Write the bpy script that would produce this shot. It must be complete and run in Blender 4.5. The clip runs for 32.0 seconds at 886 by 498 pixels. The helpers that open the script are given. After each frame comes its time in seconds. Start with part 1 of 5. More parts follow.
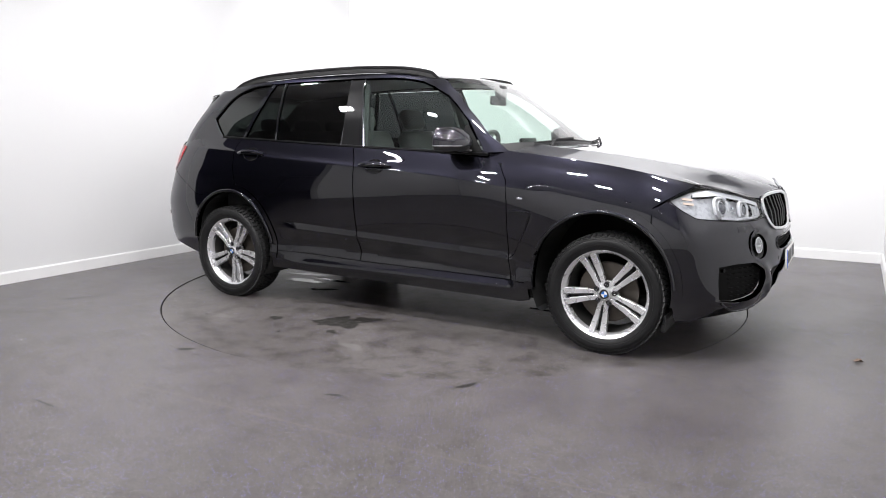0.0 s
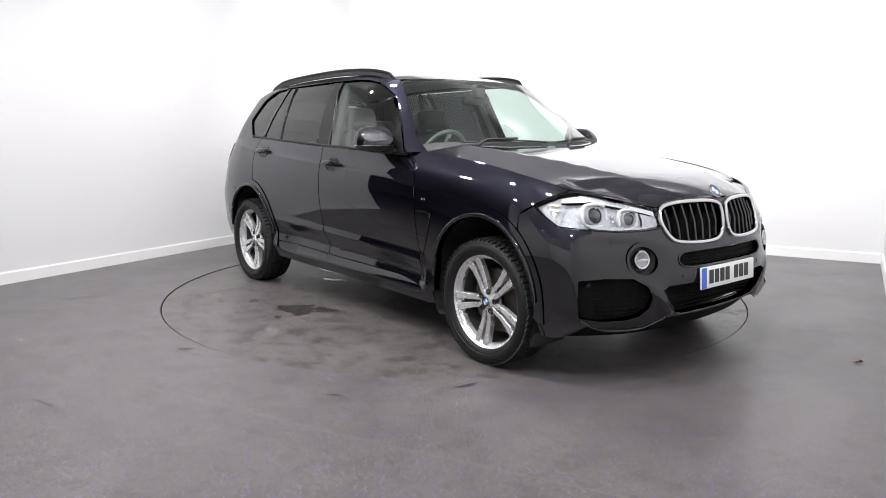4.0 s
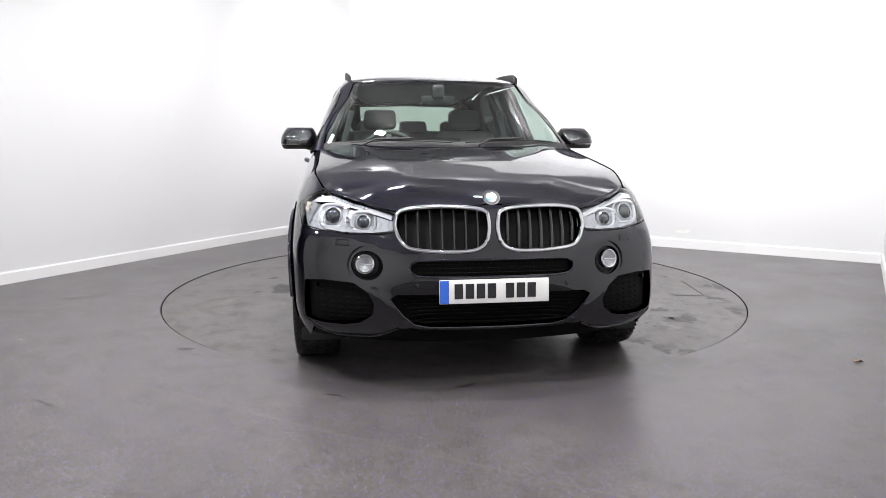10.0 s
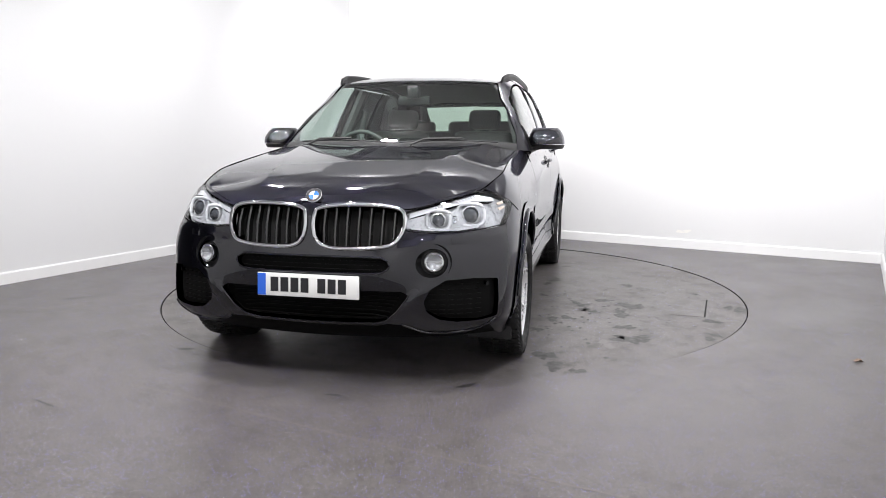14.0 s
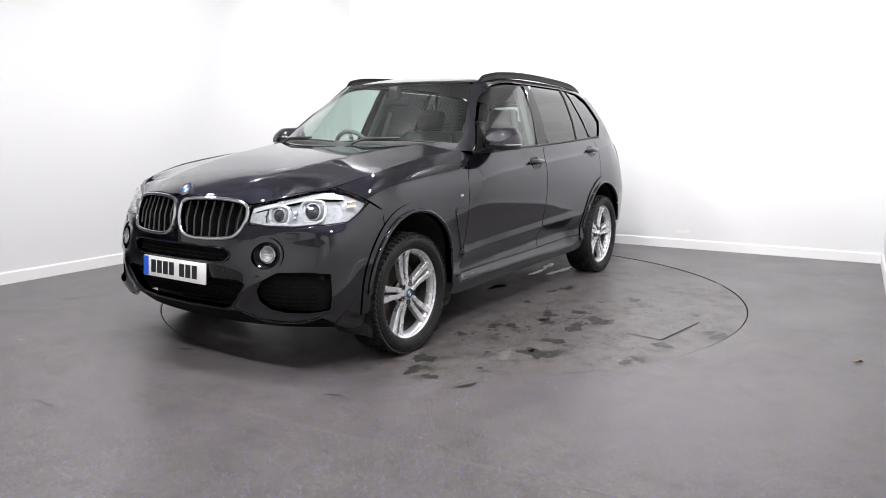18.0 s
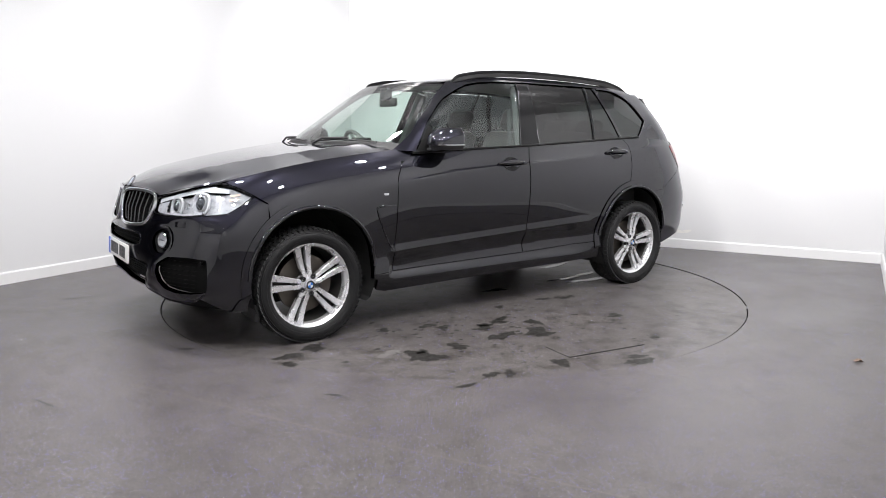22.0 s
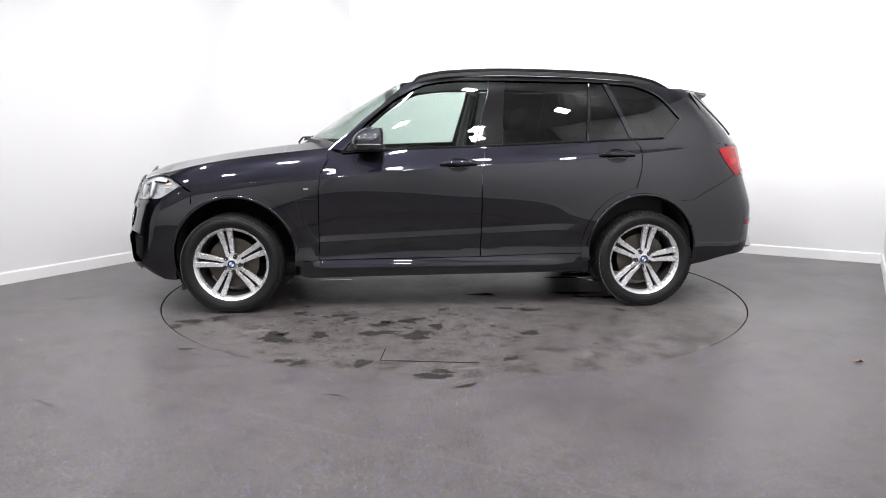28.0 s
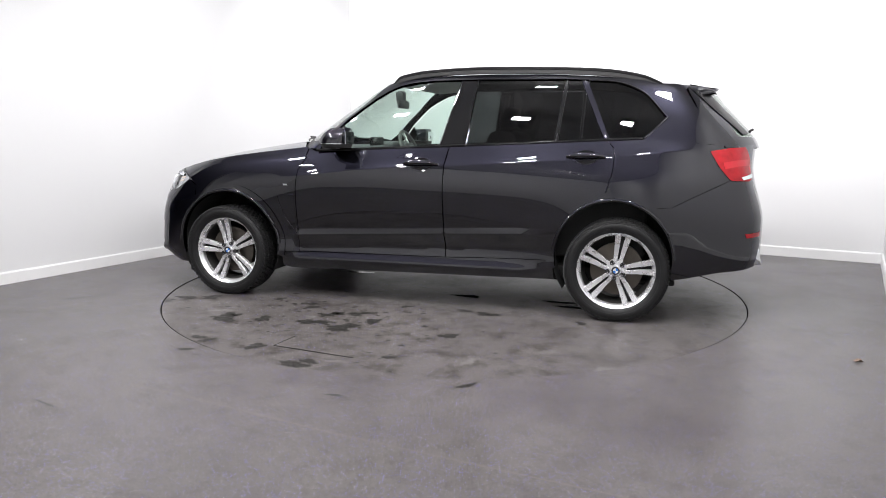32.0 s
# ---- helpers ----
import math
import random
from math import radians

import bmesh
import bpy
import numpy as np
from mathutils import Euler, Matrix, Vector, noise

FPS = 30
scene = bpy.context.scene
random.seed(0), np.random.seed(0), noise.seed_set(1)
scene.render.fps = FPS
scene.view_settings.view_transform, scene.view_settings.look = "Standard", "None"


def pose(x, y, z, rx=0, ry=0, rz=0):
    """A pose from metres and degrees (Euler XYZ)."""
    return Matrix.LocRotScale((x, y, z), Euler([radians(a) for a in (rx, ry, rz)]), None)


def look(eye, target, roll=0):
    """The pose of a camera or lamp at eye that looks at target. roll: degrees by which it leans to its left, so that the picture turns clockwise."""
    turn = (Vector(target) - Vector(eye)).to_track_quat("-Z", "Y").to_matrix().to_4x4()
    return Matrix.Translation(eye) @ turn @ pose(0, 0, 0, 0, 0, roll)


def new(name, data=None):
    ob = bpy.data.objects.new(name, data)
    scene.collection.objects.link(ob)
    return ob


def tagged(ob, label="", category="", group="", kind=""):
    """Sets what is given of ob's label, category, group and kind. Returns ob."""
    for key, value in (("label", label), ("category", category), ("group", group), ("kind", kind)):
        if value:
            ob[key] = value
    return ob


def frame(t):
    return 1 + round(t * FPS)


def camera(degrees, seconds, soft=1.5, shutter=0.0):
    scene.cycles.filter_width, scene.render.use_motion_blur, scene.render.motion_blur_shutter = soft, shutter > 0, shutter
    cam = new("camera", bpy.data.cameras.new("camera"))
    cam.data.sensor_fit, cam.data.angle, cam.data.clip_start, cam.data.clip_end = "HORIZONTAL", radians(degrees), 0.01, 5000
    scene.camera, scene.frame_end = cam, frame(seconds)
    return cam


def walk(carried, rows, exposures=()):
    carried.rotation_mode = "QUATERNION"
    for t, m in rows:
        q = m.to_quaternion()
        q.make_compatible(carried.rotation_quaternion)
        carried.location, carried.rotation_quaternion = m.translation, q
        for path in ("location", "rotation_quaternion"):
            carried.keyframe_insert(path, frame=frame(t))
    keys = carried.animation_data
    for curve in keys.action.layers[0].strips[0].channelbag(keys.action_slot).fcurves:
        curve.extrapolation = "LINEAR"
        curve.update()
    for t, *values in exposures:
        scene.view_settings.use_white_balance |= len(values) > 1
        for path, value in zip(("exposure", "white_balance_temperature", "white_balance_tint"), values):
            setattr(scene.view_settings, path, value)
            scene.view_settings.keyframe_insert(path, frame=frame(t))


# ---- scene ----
from mathutils import geometry

# ---------------------------------------------------------------- camera
EYE = (0.0, -5.7375, 1.2483)
cam = camera(63.56, 32.0, soft=0.9)
STILL = look(EYE, (EYE[0] - 0.0138, EYE[1] + 0.98676, EYE[2] - 0.16161), 0.09)
walk(cam, [(0.0, STILL), (32.0, STILL)], [(0.0, 0.0), (32.0, 0.0)])

# turn of the platform: heading of the car, degrees, at t seconds
HEAD0, RATE = -29.155, -5.1936
OFF = (0.1431, -0.1907)          # wheelbase centre from the platform's centre
DISC_R = 2.225


def heading(t):
    return HEAD0 + RATE * t - 0.00012 * (t - 16) ** 2


# ---------------------------------------------------------------- world and light
world = bpy.data.worlds.new("world")
scene.world = world
world.use_nodes = True
world.node_tree.nodes["Background"].inputs[0].default_value = (0.9, 0.95, 1.0, 1)
world.node_tree.nodes["Background"].inputs[1].default_value = 0.02

# room: long axis along ROOM_U, the far end wall across it
ANG = math.radians(61.1)
UX, UY = math.cos(ANG), math.sin(ANG)        # along the side walls, away from the camera
VX, VY = math.sin(ANG), -math.cos(ANG)       # along the end wall, to the right
CORNER = (-1.40, 4.165)                      # far corner of left wall and end wall
ROOM_W, ROOM_L, ROOM_H, LEFT_L, GATE_U, BACK_U = 6.33, 15.0, 3.15, 4.95, 7.4, 11.2


def room(u, v, z=0.0):
    """A place in the room: u metres back from the end wall, v metres from the left wall."""
    return Vector((CORNER[0] - UX * u + VX * v, CORNER[1] - UY * u + VY * v, z))


# flood lamps in rows under the ceiling, out of view; their glass fronts are the only light
# row 2.0 is added to fill the end wall; row 8.8 brightens the back wall
FLOOD_ROWS, FLOOD_V, FLOOD_Z = ((2.0, 64), (3.8, 44), (5.2, 28), (6.7, 8), (8.8, -40)), (1.3, 2.7, 4.1, 5.4), ROOM_H - 0.18   # metres from the end wall, degrees of tilt to it
FLOOD_W, FLOOD_D = 0.19, 0.13
FLOOD_GLOW = 434.0


# ---------------------------------------------------------------- materials
def material(name, color, rough=0.5, metal=0.0, coat=0.0, coat_rough=0.03, spec=0.5):
    m = bpy.data.materials.new(name)
    m.use_nodes = True
    b = m.node_tree.nodes["Principled BSDF"]
    b.inputs["Base Color"].default_value = (*color, 1)
    b.inputs["Roughness"].default_value = rough
    b.inputs["Metallic"].default_value = metal
    b.inputs["Coat Weight"].default_value = coat
    b.inputs["Coat IOR"].default_value = 1.52
    b.inputs["Coat Roughness"].default_value = coat_rough
    b.inputs["Specular IOR Level"].default_value = spec
    return m


def nodes(m):
    return m.node_tree.nodes, m.node_tree.links, m.node_tree.nodes["Principled BSDF"]


def vary(m, scale, amount, bump=0.0, rough=0.0, fine=0.0, detail=4.0):
    """Colour, gloss and relief vary by noise at the given scale (per metre)."""
    n, l, b = nodes(m)
    co = n.new("ShaderNodeTexCoord")
    tx = n.new("ShaderNodeTexNoise")
    tx.inputs["Scale"].default_value, tx.inputs["Detail"].default_value = scale, detail
    l.new(co.outputs["Object"], tx.inputs["Vector"])
    col = b.inputs["Base Color"].default_value[:]
    mix = n.new("ShaderNodeMix")
    mix.data_type = "RGBA"
    mix.inputs["A"].default_value = tuple(min(1, c * (1 - amount)) for c in col[:3]) + (1,)
    mix.inputs["B"].default_value = tuple(min(1, c * (1 + amount)) for c in col[:3]) + (1,)
    l.new(tx.outputs["Fac"], mix.inputs["Factor"])
    l.new(mix.outputs["Result"], b.inputs["Base Color"])
    if rough:
        mr = n.new("ShaderNodeMapRange")
        r0 = b.inputs["Roughness"].default_value
        mr.inputs["From Min"].default_value, mr.inputs["From Max"].default_value = 0.3, 0.7
        mr.inputs["To Min"].default_value, mr.inputs["To Max"].default_value = r0 - rough, r0 + rough
        l.new(tx.outputs["Fac"], mr.inputs["Value"])
        l.new(mr.outputs["Result"], b.inputs["Roughness"])
    if bump:
        t2 = n.new("ShaderNodeTexNoise")
        t2.inputs["Scale"].default_value = fine or scale * 6
        l.new(co.outputs["Object"], t2.inputs["Vector"])
        bp = n.new("ShaderNodeBump")
        bp.inputs["Strength"].default_value, bp.inputs["Distance"].default_value = bump, 0.01
        l.new(t2.outputs["Fac"], bp.inputs["Height"])
        l.new(bp.outputs["Normal"], b.inputs["Normal"])
    return m


PAINT = material("carbon_black_paint", (0.0095, 0.0094, 0.0145), 0.37, 1.0, 1.0, 0.010, 0.5)
nodes(PAINT)[2].inputs["Specular Tint"].default_value = (0.45, 0.45, 0.50, 1)
nodes(PAINT)[2].inputs["Coat IOR"].default_value = 1.64
GLOSS = material("gloss_black", (0.004, 0.004, 0.0045), 0.3, 0.0, 0.45, 0.02, 0.05)
PLASTIC = vary(material("black_plastic", (0.014, 0.014, 0.015), 0.5), 40, 0.25, 0.15, 0.06)
SEAL = material("rubber_seal", (0.012, 0.012, 0.012), 0.65)
# underbody black, also the shade in the slot round the platform
DARK = material("underbody_gap_black", (0.008, 0.008, 0.008), 0.8)
TYRE = vary(material("tyre_rubber", (0.009, 0.009, 0.0095), 0.5, 0, 0, 0.03, 0.28), 30, 0.35, 0.25, 0.1, 180)
TREAD = vary(material("tyre_tread", (0.013, 0.013, 0.0135), 0.55, 0, 0, 0.03, 0.4), 30, 0.3)
ALLOY = vary(material("silver_alloy", (0.74, 0.74, 0.755), 0.28, 0.75, 0.4, 0.06), 8, 0.06, 0, 0.05)
# inner rim: brake dust, plus the shade behind the spokes put into the colour
BARREL = vary(material("dusty_shaded_alloy", (0.075, 0.072, 0.070), 0.5, 0.6), 12, 0.3)
DISC = vary(material("brake_disc", (0.10, 0.088, 0.076), 0.5, 0.8), 20, 0.3, 0.1, 0.1)
CHROME = material("chrome", (0.66, 0.67, 0.69), 0.10, 1.0)
WHITE = material("white_plate", (0.80, 0.80, 0.78), 0.35, 0, 0.3)
BLUE = material("blue_plate_band", (0.02, 0.12, 0.62), 0.35, 0, 0.3)
RAIL = material("satin_black_rail", (0.006, 0.006, 0.0065), 0.4, 0, 0, 0.03, 0.12)
TRIM = material("dark_shadow_trim", (0.13, 0.13, 0.14), 0.14, 1.0)
INK = material("black_ink", (0.012, 0.012, 0.014), 0.4)
EMBLEM_BLUE = material("emblem_blue", (0.04, 0.17, 0.55), 0.25, 0, 1.0)
EMBLEM_WHITE = material("emblem_white", (0.64, 0.655, 0.68), 0.25, 0, 1.0)
LEATHER = vary(material("black_leather", (0.095, 0.094, 0.094), 0.45), 25, 0.25, 0.2, 0.06)
DASH = vary(material("dash_plastic", (0.085, 0.085, 0.088), 0.6), 30, 0.25, 0.15, 0.05)
HEADLINE = vary(material("grey_headlining", (0.62, 0.62, 0.60), 0.9), 40, 0.1, 0.1)
AMBER = material("amber_reflector", (0.68, 0.56, 0.46), 0.25, 0, 0.8)
LAMPBOWL = vary(material("lamp_bowl", (0.44, 0.45, 0.475), 0.30, 0.05, 0.4), 45, 0.22, 0.2, 0.08, 70)
PROJ = material("projector_glass", (0.06, 0.065, 0.075), 0.08, 0.0, 1.0, 0.01)
BEZEL = material("lamp_bezel", (0.42, 0.425, 0.44), 0.32, 0.2)
SLAT = material("dark_slat", (0.010, 0.010, 0.011), 0.22, 0, 0.7, 0.06, 0.5)
RED = vary(material("red_lens", (0.30, 0.003, 0.008), 0.22, 0, 0.35, 0.02, 0.2), 18, 0.45)
RED_BAR = material("red_light_bar", (0.44, 0.006, 0.014), 0.25, 0, 0.3)
DUCT = vary(material("duct_black", (0.0035, 0.0035, 0.0035), 0.6, 0, 0, 0.03, 0.1), 30, 0.2)
WALL = vary(material("white_painted_wall", (0.64, 0.642, 0.647), 0.55), 0.7, 0.012, 0.04, 0.04, 90)
SKIRT = vary(material("white_skirting", (0.72, 0.72, 0.72), 0.4), 3, 0.03)


def glass(name, tint, gloss=1.0):
    """A thin pane: tinted see-through with a clear mirror reflection."""
    m = bpy.data.materials.new(name)
    m.use_nodes = True
    n, l = m.node_tree.nodes, m.node_tree.links
    n.remove(n["Principled BSDF"])
    tr, gl, mx, lw = (n.new("ShaderNode" + k) for k in ("BsdfTransparent", "BsdfGlossy", "MixShader", "LayerWeight"))
    tr.inputs[0].default_value = (*tint, 1)
    gl.inputs["Roughness"].default_value = 0.005
    lw.inputs["Blend"].default_value = 0.5
    rise, mul = n.new("ShaderNodeMath"), n.new("ShaderNodeMath")
    rise.operation, rise.inputs[1].default_value = "POWER", 4.6
    mul.operation, mul.use_clamp = "MULTIPLY_ADD", True
    mul.inputs[1].default_value, mul.inputs[2].default_value = 0.92, 0.052 * gloss
    l.new(lw.outputs["Facing"], rise.inputs[0])
    l.new(rise.outputs[0], mul.inputs[0])
    l.new(mul.outputs[0], mx.inputs[0])
    l.new(tr.outputs[0], mx.inputs[1])
    l.new(gl.outputs[0], mx.inputs[2])
    l.new(mx.outputs[0], n["Material Output"].inputs["Surface"])
    return m


CLEAR = glass("green_tinted_glass", (0.74, 0.84, 0.79), 1.9)
PRIVACY = glass("privacy_glass", (0.035, 0.038, 0.040), 1.35)
REAR_GLASS = glass("tinted_rear_glass", (0.42, 0.50, 0.44), 1.3)
LENS = glass("clear_lens", (0.93, 0.94, 0.95), 1.0)


def floor_material(name, wear=0.35, flecks=1.0):
    """Dark grey safety vinyl with pale and blue flecks, worn semi-gloss."""
    m = material(name, (0.085, 0.083, 0.083), 0.36, 0, 0, 0.03, 0.38)
    n, l, b = nodes(m)
    co = n.new("ShaderNodeTexCoord")
    big = n.new("ShaderNodeTexNoise")
    big.inputs["Scale"].default_value, big.inputs["Detail"].default_value = 1.3, 6
    l.new(co.outputs["Object"], big.inputs["Vector"])
    base = n.new("ShaderNodeMix")
    base.data_type = "RGBA"
    base.inputs["A"].default_value = (0.073, 0.066, 0.063, 1)
    base.inputs["B"].default_value = (0.147, 0.136, 0.131, 1)
    l.new(big.outputs["Fac"], base.inputs["Factor"])
    # worn and dirty patches
    mot = n.new("ShaderNodeTexNoise")
    mot.inputs["Scale"].default_value, mot.inputs["Detail"].default_value, mot.inputs["Roughness"].default_value = 6.5, 9, 0.68
    l.new(co.outputs["Object"], mot.inputs["Vector"])
    span = n.new("ShaderNodeMapRange")
    span.inputs["From Min"].default_value, span.inputs["From Max"].default_value = 0.47, 0.66
    span.inputs["To Max"].default_value = wear
    l.new(mot.outputs["Fac"], span.inputs["Value"])
    dirt = n.new("ShaderNodeMix")
    dirt.data_type = "RGBA"
    l.new(span.outputs["Result"], dirt.inputs["Factor"])
    l.new(base.outputs["Result"], dirt.inputs["A"])
    dirt.inputs["B"].default_value = (0.030, 0.024, 0.021, 1)
    last = dirt.outputs["Result"]
    for scale, limit, color, size in ((150, 0.62, (0.018, 0.016, 0.016), 0.30), (110, 1 - 0.16 * flecks, (0.24, 0.20, 0.22), 0.16), (100, 1 - 0.17 * flecks, (0.22, 0.21, 0.78), 0.16), (95, 1 - 0.085 * flecks, (0.72, 0.72, 0.80), 0.13)):
        vo = n.new("ShaderNodeTexVoronoi")
        vo.voronoi_dimensions = "2D"
        vo.inputs["Scale"].default_value = scale
        l.new(co.outputs["Object"], vo.inputs["Vector"])
        sep = n.new("ShaderNodeSeparateColor")
        l.new(vo.outputs["Color"], sep.inputs[0])
        pick = n.new("ShaderNodeMath")
        pick.operation, pick.inputs[1].default_value = "GREATER_THAN", limit
        l.new(sep.outputs[0], pick.inputs[0])
        near = n.new("ShaderNodeMath")
        near.operation, near.inputs[1].default_value = "LESS_THAN", size
        l.new(vo.outputs["Distance"], near.inputs[0])
        both = n.new("ShaderNodeMath")
        both.operation = "MULTIPLY"
        l.new(pick.outputs[0], both.inputs[0])
        l.new(near.outputs[0], both.inputs[1])
        mx = n.new("ShaderNodeMix")
        mx.data_type = "RGBA"
        l.new(both.outputs[0], mx.inputs["Factor"])
        l.new(last, mx.inputs["A"])
        mx.inputs["B"].default_value = (*color, 1)
        last = mx.outputs["Result"]
    l.new(last, b.inputs["Base Color"])
    rr = n.new("ShaderNodeMapRange")
    rr.inputs["From Min"].default_value, rr.inputs["From Max"].default_value = 0.3, 0.7
    rr.inputs["To Min"].default_value, rr.inputs["To Max"].default_value = 0.29, 0.45
    l.new(big.outputs["Fac"], rr.inputs["Value"])
    l.new(rr.outputs["Result"], b.inputs["Roughness"])
    fine = n.new("ShaderNodeTexNoise")
    fine.inputs["Scale"].default_value = 260
    l.new(co.outputs["Object"], fine.inputs["Vector"])
    bp = n.new("ShaderNodeBump")
    bp.inputs["Strength"].default_value, bp.inputs["Distance"].default_value = 0.12, 0.002
    l.new(fine.outputs["Fac"], bp.inputs["Height"])
    l.new(bp.outputs["Normal"], b.inputs["Normal"])
    return m


FLOOR = floor_material("speckled_vinyl")
PLATFORM = floor_material("stained_speckled_vinyl", 0.80, 0.4)
STAIN = vary(material("damp_stain", (0.021, 0.0195, 0.018), 0.42), 30, 0.3, 0.1, 0.1)
WET = material("water_film", (0.03, 0.03, 0.03), 0.06, 0, 0, 0.03, 0.6)
CHALK = vary(material("dried_mark", (0.135, 0.128, 0.124), 0.45), 30, 0.3)
LEAF = vary(material("dry_leaf", (0.24, 0.165, 0.12), 0.7), 60, 0.4)
SCUFF = material("wall_scuff", (0.73, 0.72, 0.69), 0.55)
SEAM = material("welded_seam", (0.145, 0.130, 0.117), 0.42)
# hall out of view: its dimness is put into this grey
HALL = vary(material("unlit_hall_grey", (0.42, 0.42, 0.43), 0.7), 1.5, 0.06, 0.03, 0, 90)
DARK_CEIL = vary(material("grey_ceiling_board", (0.42, 0.42, 0.425), 0.8), 2, 0.1, 0.05, 0, 60)
LAMPFRAME = material("grey_lamp_frame", (0.10, 0.10, 0.105), 0.5)
FLOOD_LIT = material("lamp_front", (0.8, 0.8, 0.8), 0.6)
nodes(FLOOD_LIT)[2].inputs["Emission Color"].default_value = (1.0, 0.985, 0.995, 1)
nodes(FLOOD_LIT)[2].inputs["Emission Strength"].default_value = FLOOD_GLOW


# ---------------------------------------------------------------- mesh helpers
def mesh(name, verts, faces, mat, smooth=False, normals=None):
    me = bpy.data.meshes.new(name)
    me.from_pydata([tuple(map(float, v)) for v in verts], [], faces)
    me.materials.append(mat)
    if smooth or normals is not None:
        me.polygons.foreach_set("use_smooth", [True] * len(me.polygons))
    if normals is not None:
        me.normals_split_custom_set_from_vertices([tuple(map(float, n)) for n in normals])
    me.update()
    return me


def put(name, me, parent=None, label="", m=None):
    ob = new(name, me)
    if parent:
        ob.parent = parent
    if m is not None:
        ob.matrix_basis = m
    if label:
        ob["label"] = label
    return ob


def part(name, bm, mat, parent, label="", m=None, smooth=True, angle=40):
    """Links a bmesh as one mesh object under a thing or under a part."""
    me = bpy.data.meshes.new(name)
    if smooth:
        for f in bm.faces:
            f.smooth = True
        for e in bm.edges:
            if len(e.link_faces) == 2 and e.calc_face_angle(0) > radians(angle):
                e.smooth = False
    bm.to_mesh(me)
    bm.free()
    me.materials.append(mat)
    return put(name, me, parent, label, m)


def box(sx, sy, sz, bevel=0.0, seg=2, at=(0, 0, 0), bm=None):
    """A box round the point at, with rounded edges."""
    out = bm or bmesh.new()
    made = bmesh.ops.create_cube(out, size=1, matrix=Matrix.Translation(at) @ Matrix.Diagonal((sx, sy, sz, 1)))
    if bevel:
        edges = list({e for v in made["verts"] for e in v.link_edges})
        bmesh.ops.bevel(out, geom=edges, offset=bevel, segments=seg, affect="EDGES", profile=0.5)
    return out


def lathe(profile, seg=48, axis="y", bm=None):
    """Turns a profile of (radius, along) round the y axis."""
    out = bm or bmesh.new()
    rings = []
    for r, h in profile:
        rings.append([out.verts.new((r * math.cos(k * math.tau / seg), h, r * math.sin(k * math.tau / seg))) for k in range(seg)])
    for a, b in zip(rings, rings[1:]):
        for k in range(seg):
            out.faces.new((a[k], a[(k + 1) % seg], b[(k + 1) % seg], b[k]))
    bmesh.ops.recalc_face_normals(out, faces=out.faces)
    return out


def tube(points, radius, seg=8, closed=False, bm=None, flat=1.0):
    """A rod along points."""
    out = bm or bmesh.new()
    pts = [Vector(p) for p in points]
    rings, n = [], len(pts)
    for i, p in enumerate(pts):
        a, b = (pts[i - 1], pts[(i + 1) % n]) if closed else (pts[max(i - 1, 0)], pts[min(i + 1, n - 1)])
        d = (b - a).normalized()
        up = Vector((0, 0, 1)) if abs(d.z) < 0.9 else Vector((1, 0, 0))
        s = d.cross(up).normalized()
        w = s.cross(d)
        rings.append([out.verts.new(p + radius * (math.cos(k * math.tau / seg) * s + flat * math.sin(k * math.tau / seg) * w)) for k in range(seg)])
    for i in range(n if closed else n - 1):
        a, b = rings[i], rings[(i + 1) % n]
        for k in range(seg):
            out.faces.new((a[k], a[(k + 1) % seg], b[(k + 1) % seg], b[k]))
    if not closed:
        out.faces.new(rings[0])
        out.faces.new(rings[-1])
    bmesh.ops.recalc_face_normals(out, faces=out.faces)
    return out


# ---------------------------------------------------------------- body surfaces
# <shell>
def spline_basis(knots, q):
    """Weights of a natural cubic spline: rows for the places q, columns for the knots."""
    knots, q = np.asarray(knots, float), np.asarray(q, float)
    n = len(knots)
    h = np.diff(knots)
    A, B = np.eye(n), np.zeros((n, n))
    for i in range(1, n - 1):
        A[i, i - 1:i + 2] = h[i - 1], 2 * (h[i - 1] + h[i]), h[i]
        B[i, i - 1:i + 2] = 6 / h[i - 1], -6 / h[i - 1] - 6 / h[i], 6 / h[i]
    S = np.linalg.solve(A, B)
    k = np.clip(np.searchsorted(knots, q) - 1, 0, n - 2)
    t, hh = q - knots[k], h[k]
    u = hh - t
    out = S[k] * ((u ** 3 / hh - hh * u) / 6)[:, None] + S[k + 1] * ((t ** 3 / hh - hh * t) / 6)[:, None]
    r = np.arange(len(q))
    out[r, k] += u / hh
    out[r, k + 1] += t / hh
    return out


class Shell:
    """Half of the body's skin: plan outlines from the front's middle round to the rear's, one for each height."""

    def __init__(self, levels):
        self.z = sorted(levels)
        pts = np.array([levels[z] for z in self.z])              # heights, knots, 2
        pre, post = pts[:, 2:0:-1].copy(), pts[:, -2:-4:-1].copy()
        pre[..., 1] *= -1
        post[..., 1] *= -1
        self.c = np.concatenate([pre, pts, post], 1)
        self.n = pts.shape[1]
        self.k = np.arange(-2, self.n + 2)

    def at(self, a, z):
        ba, bz = spline_basis(self.k, a), spline_basis(self.z, np.clip(z, self.z[0], self.z[-1]))
        xy = np.einsum("nk,nj,jkc->nc", ba, bz, self.c)
        return np.column_stack([xy, z])

    def a_of_x(self, x, z, lo, hi):
        lo, hi = np.full(len(x), float(lo)), np.full(len(x), float(hi))
        for _ in range(26):
            mid = (lo + hi) / 2
            far = self.at(mid, z)[:, 0] > x
            lo, hi = np.where(far, mid, lo), np.where(far, hi, mid)
        return (lo + hi) / 2


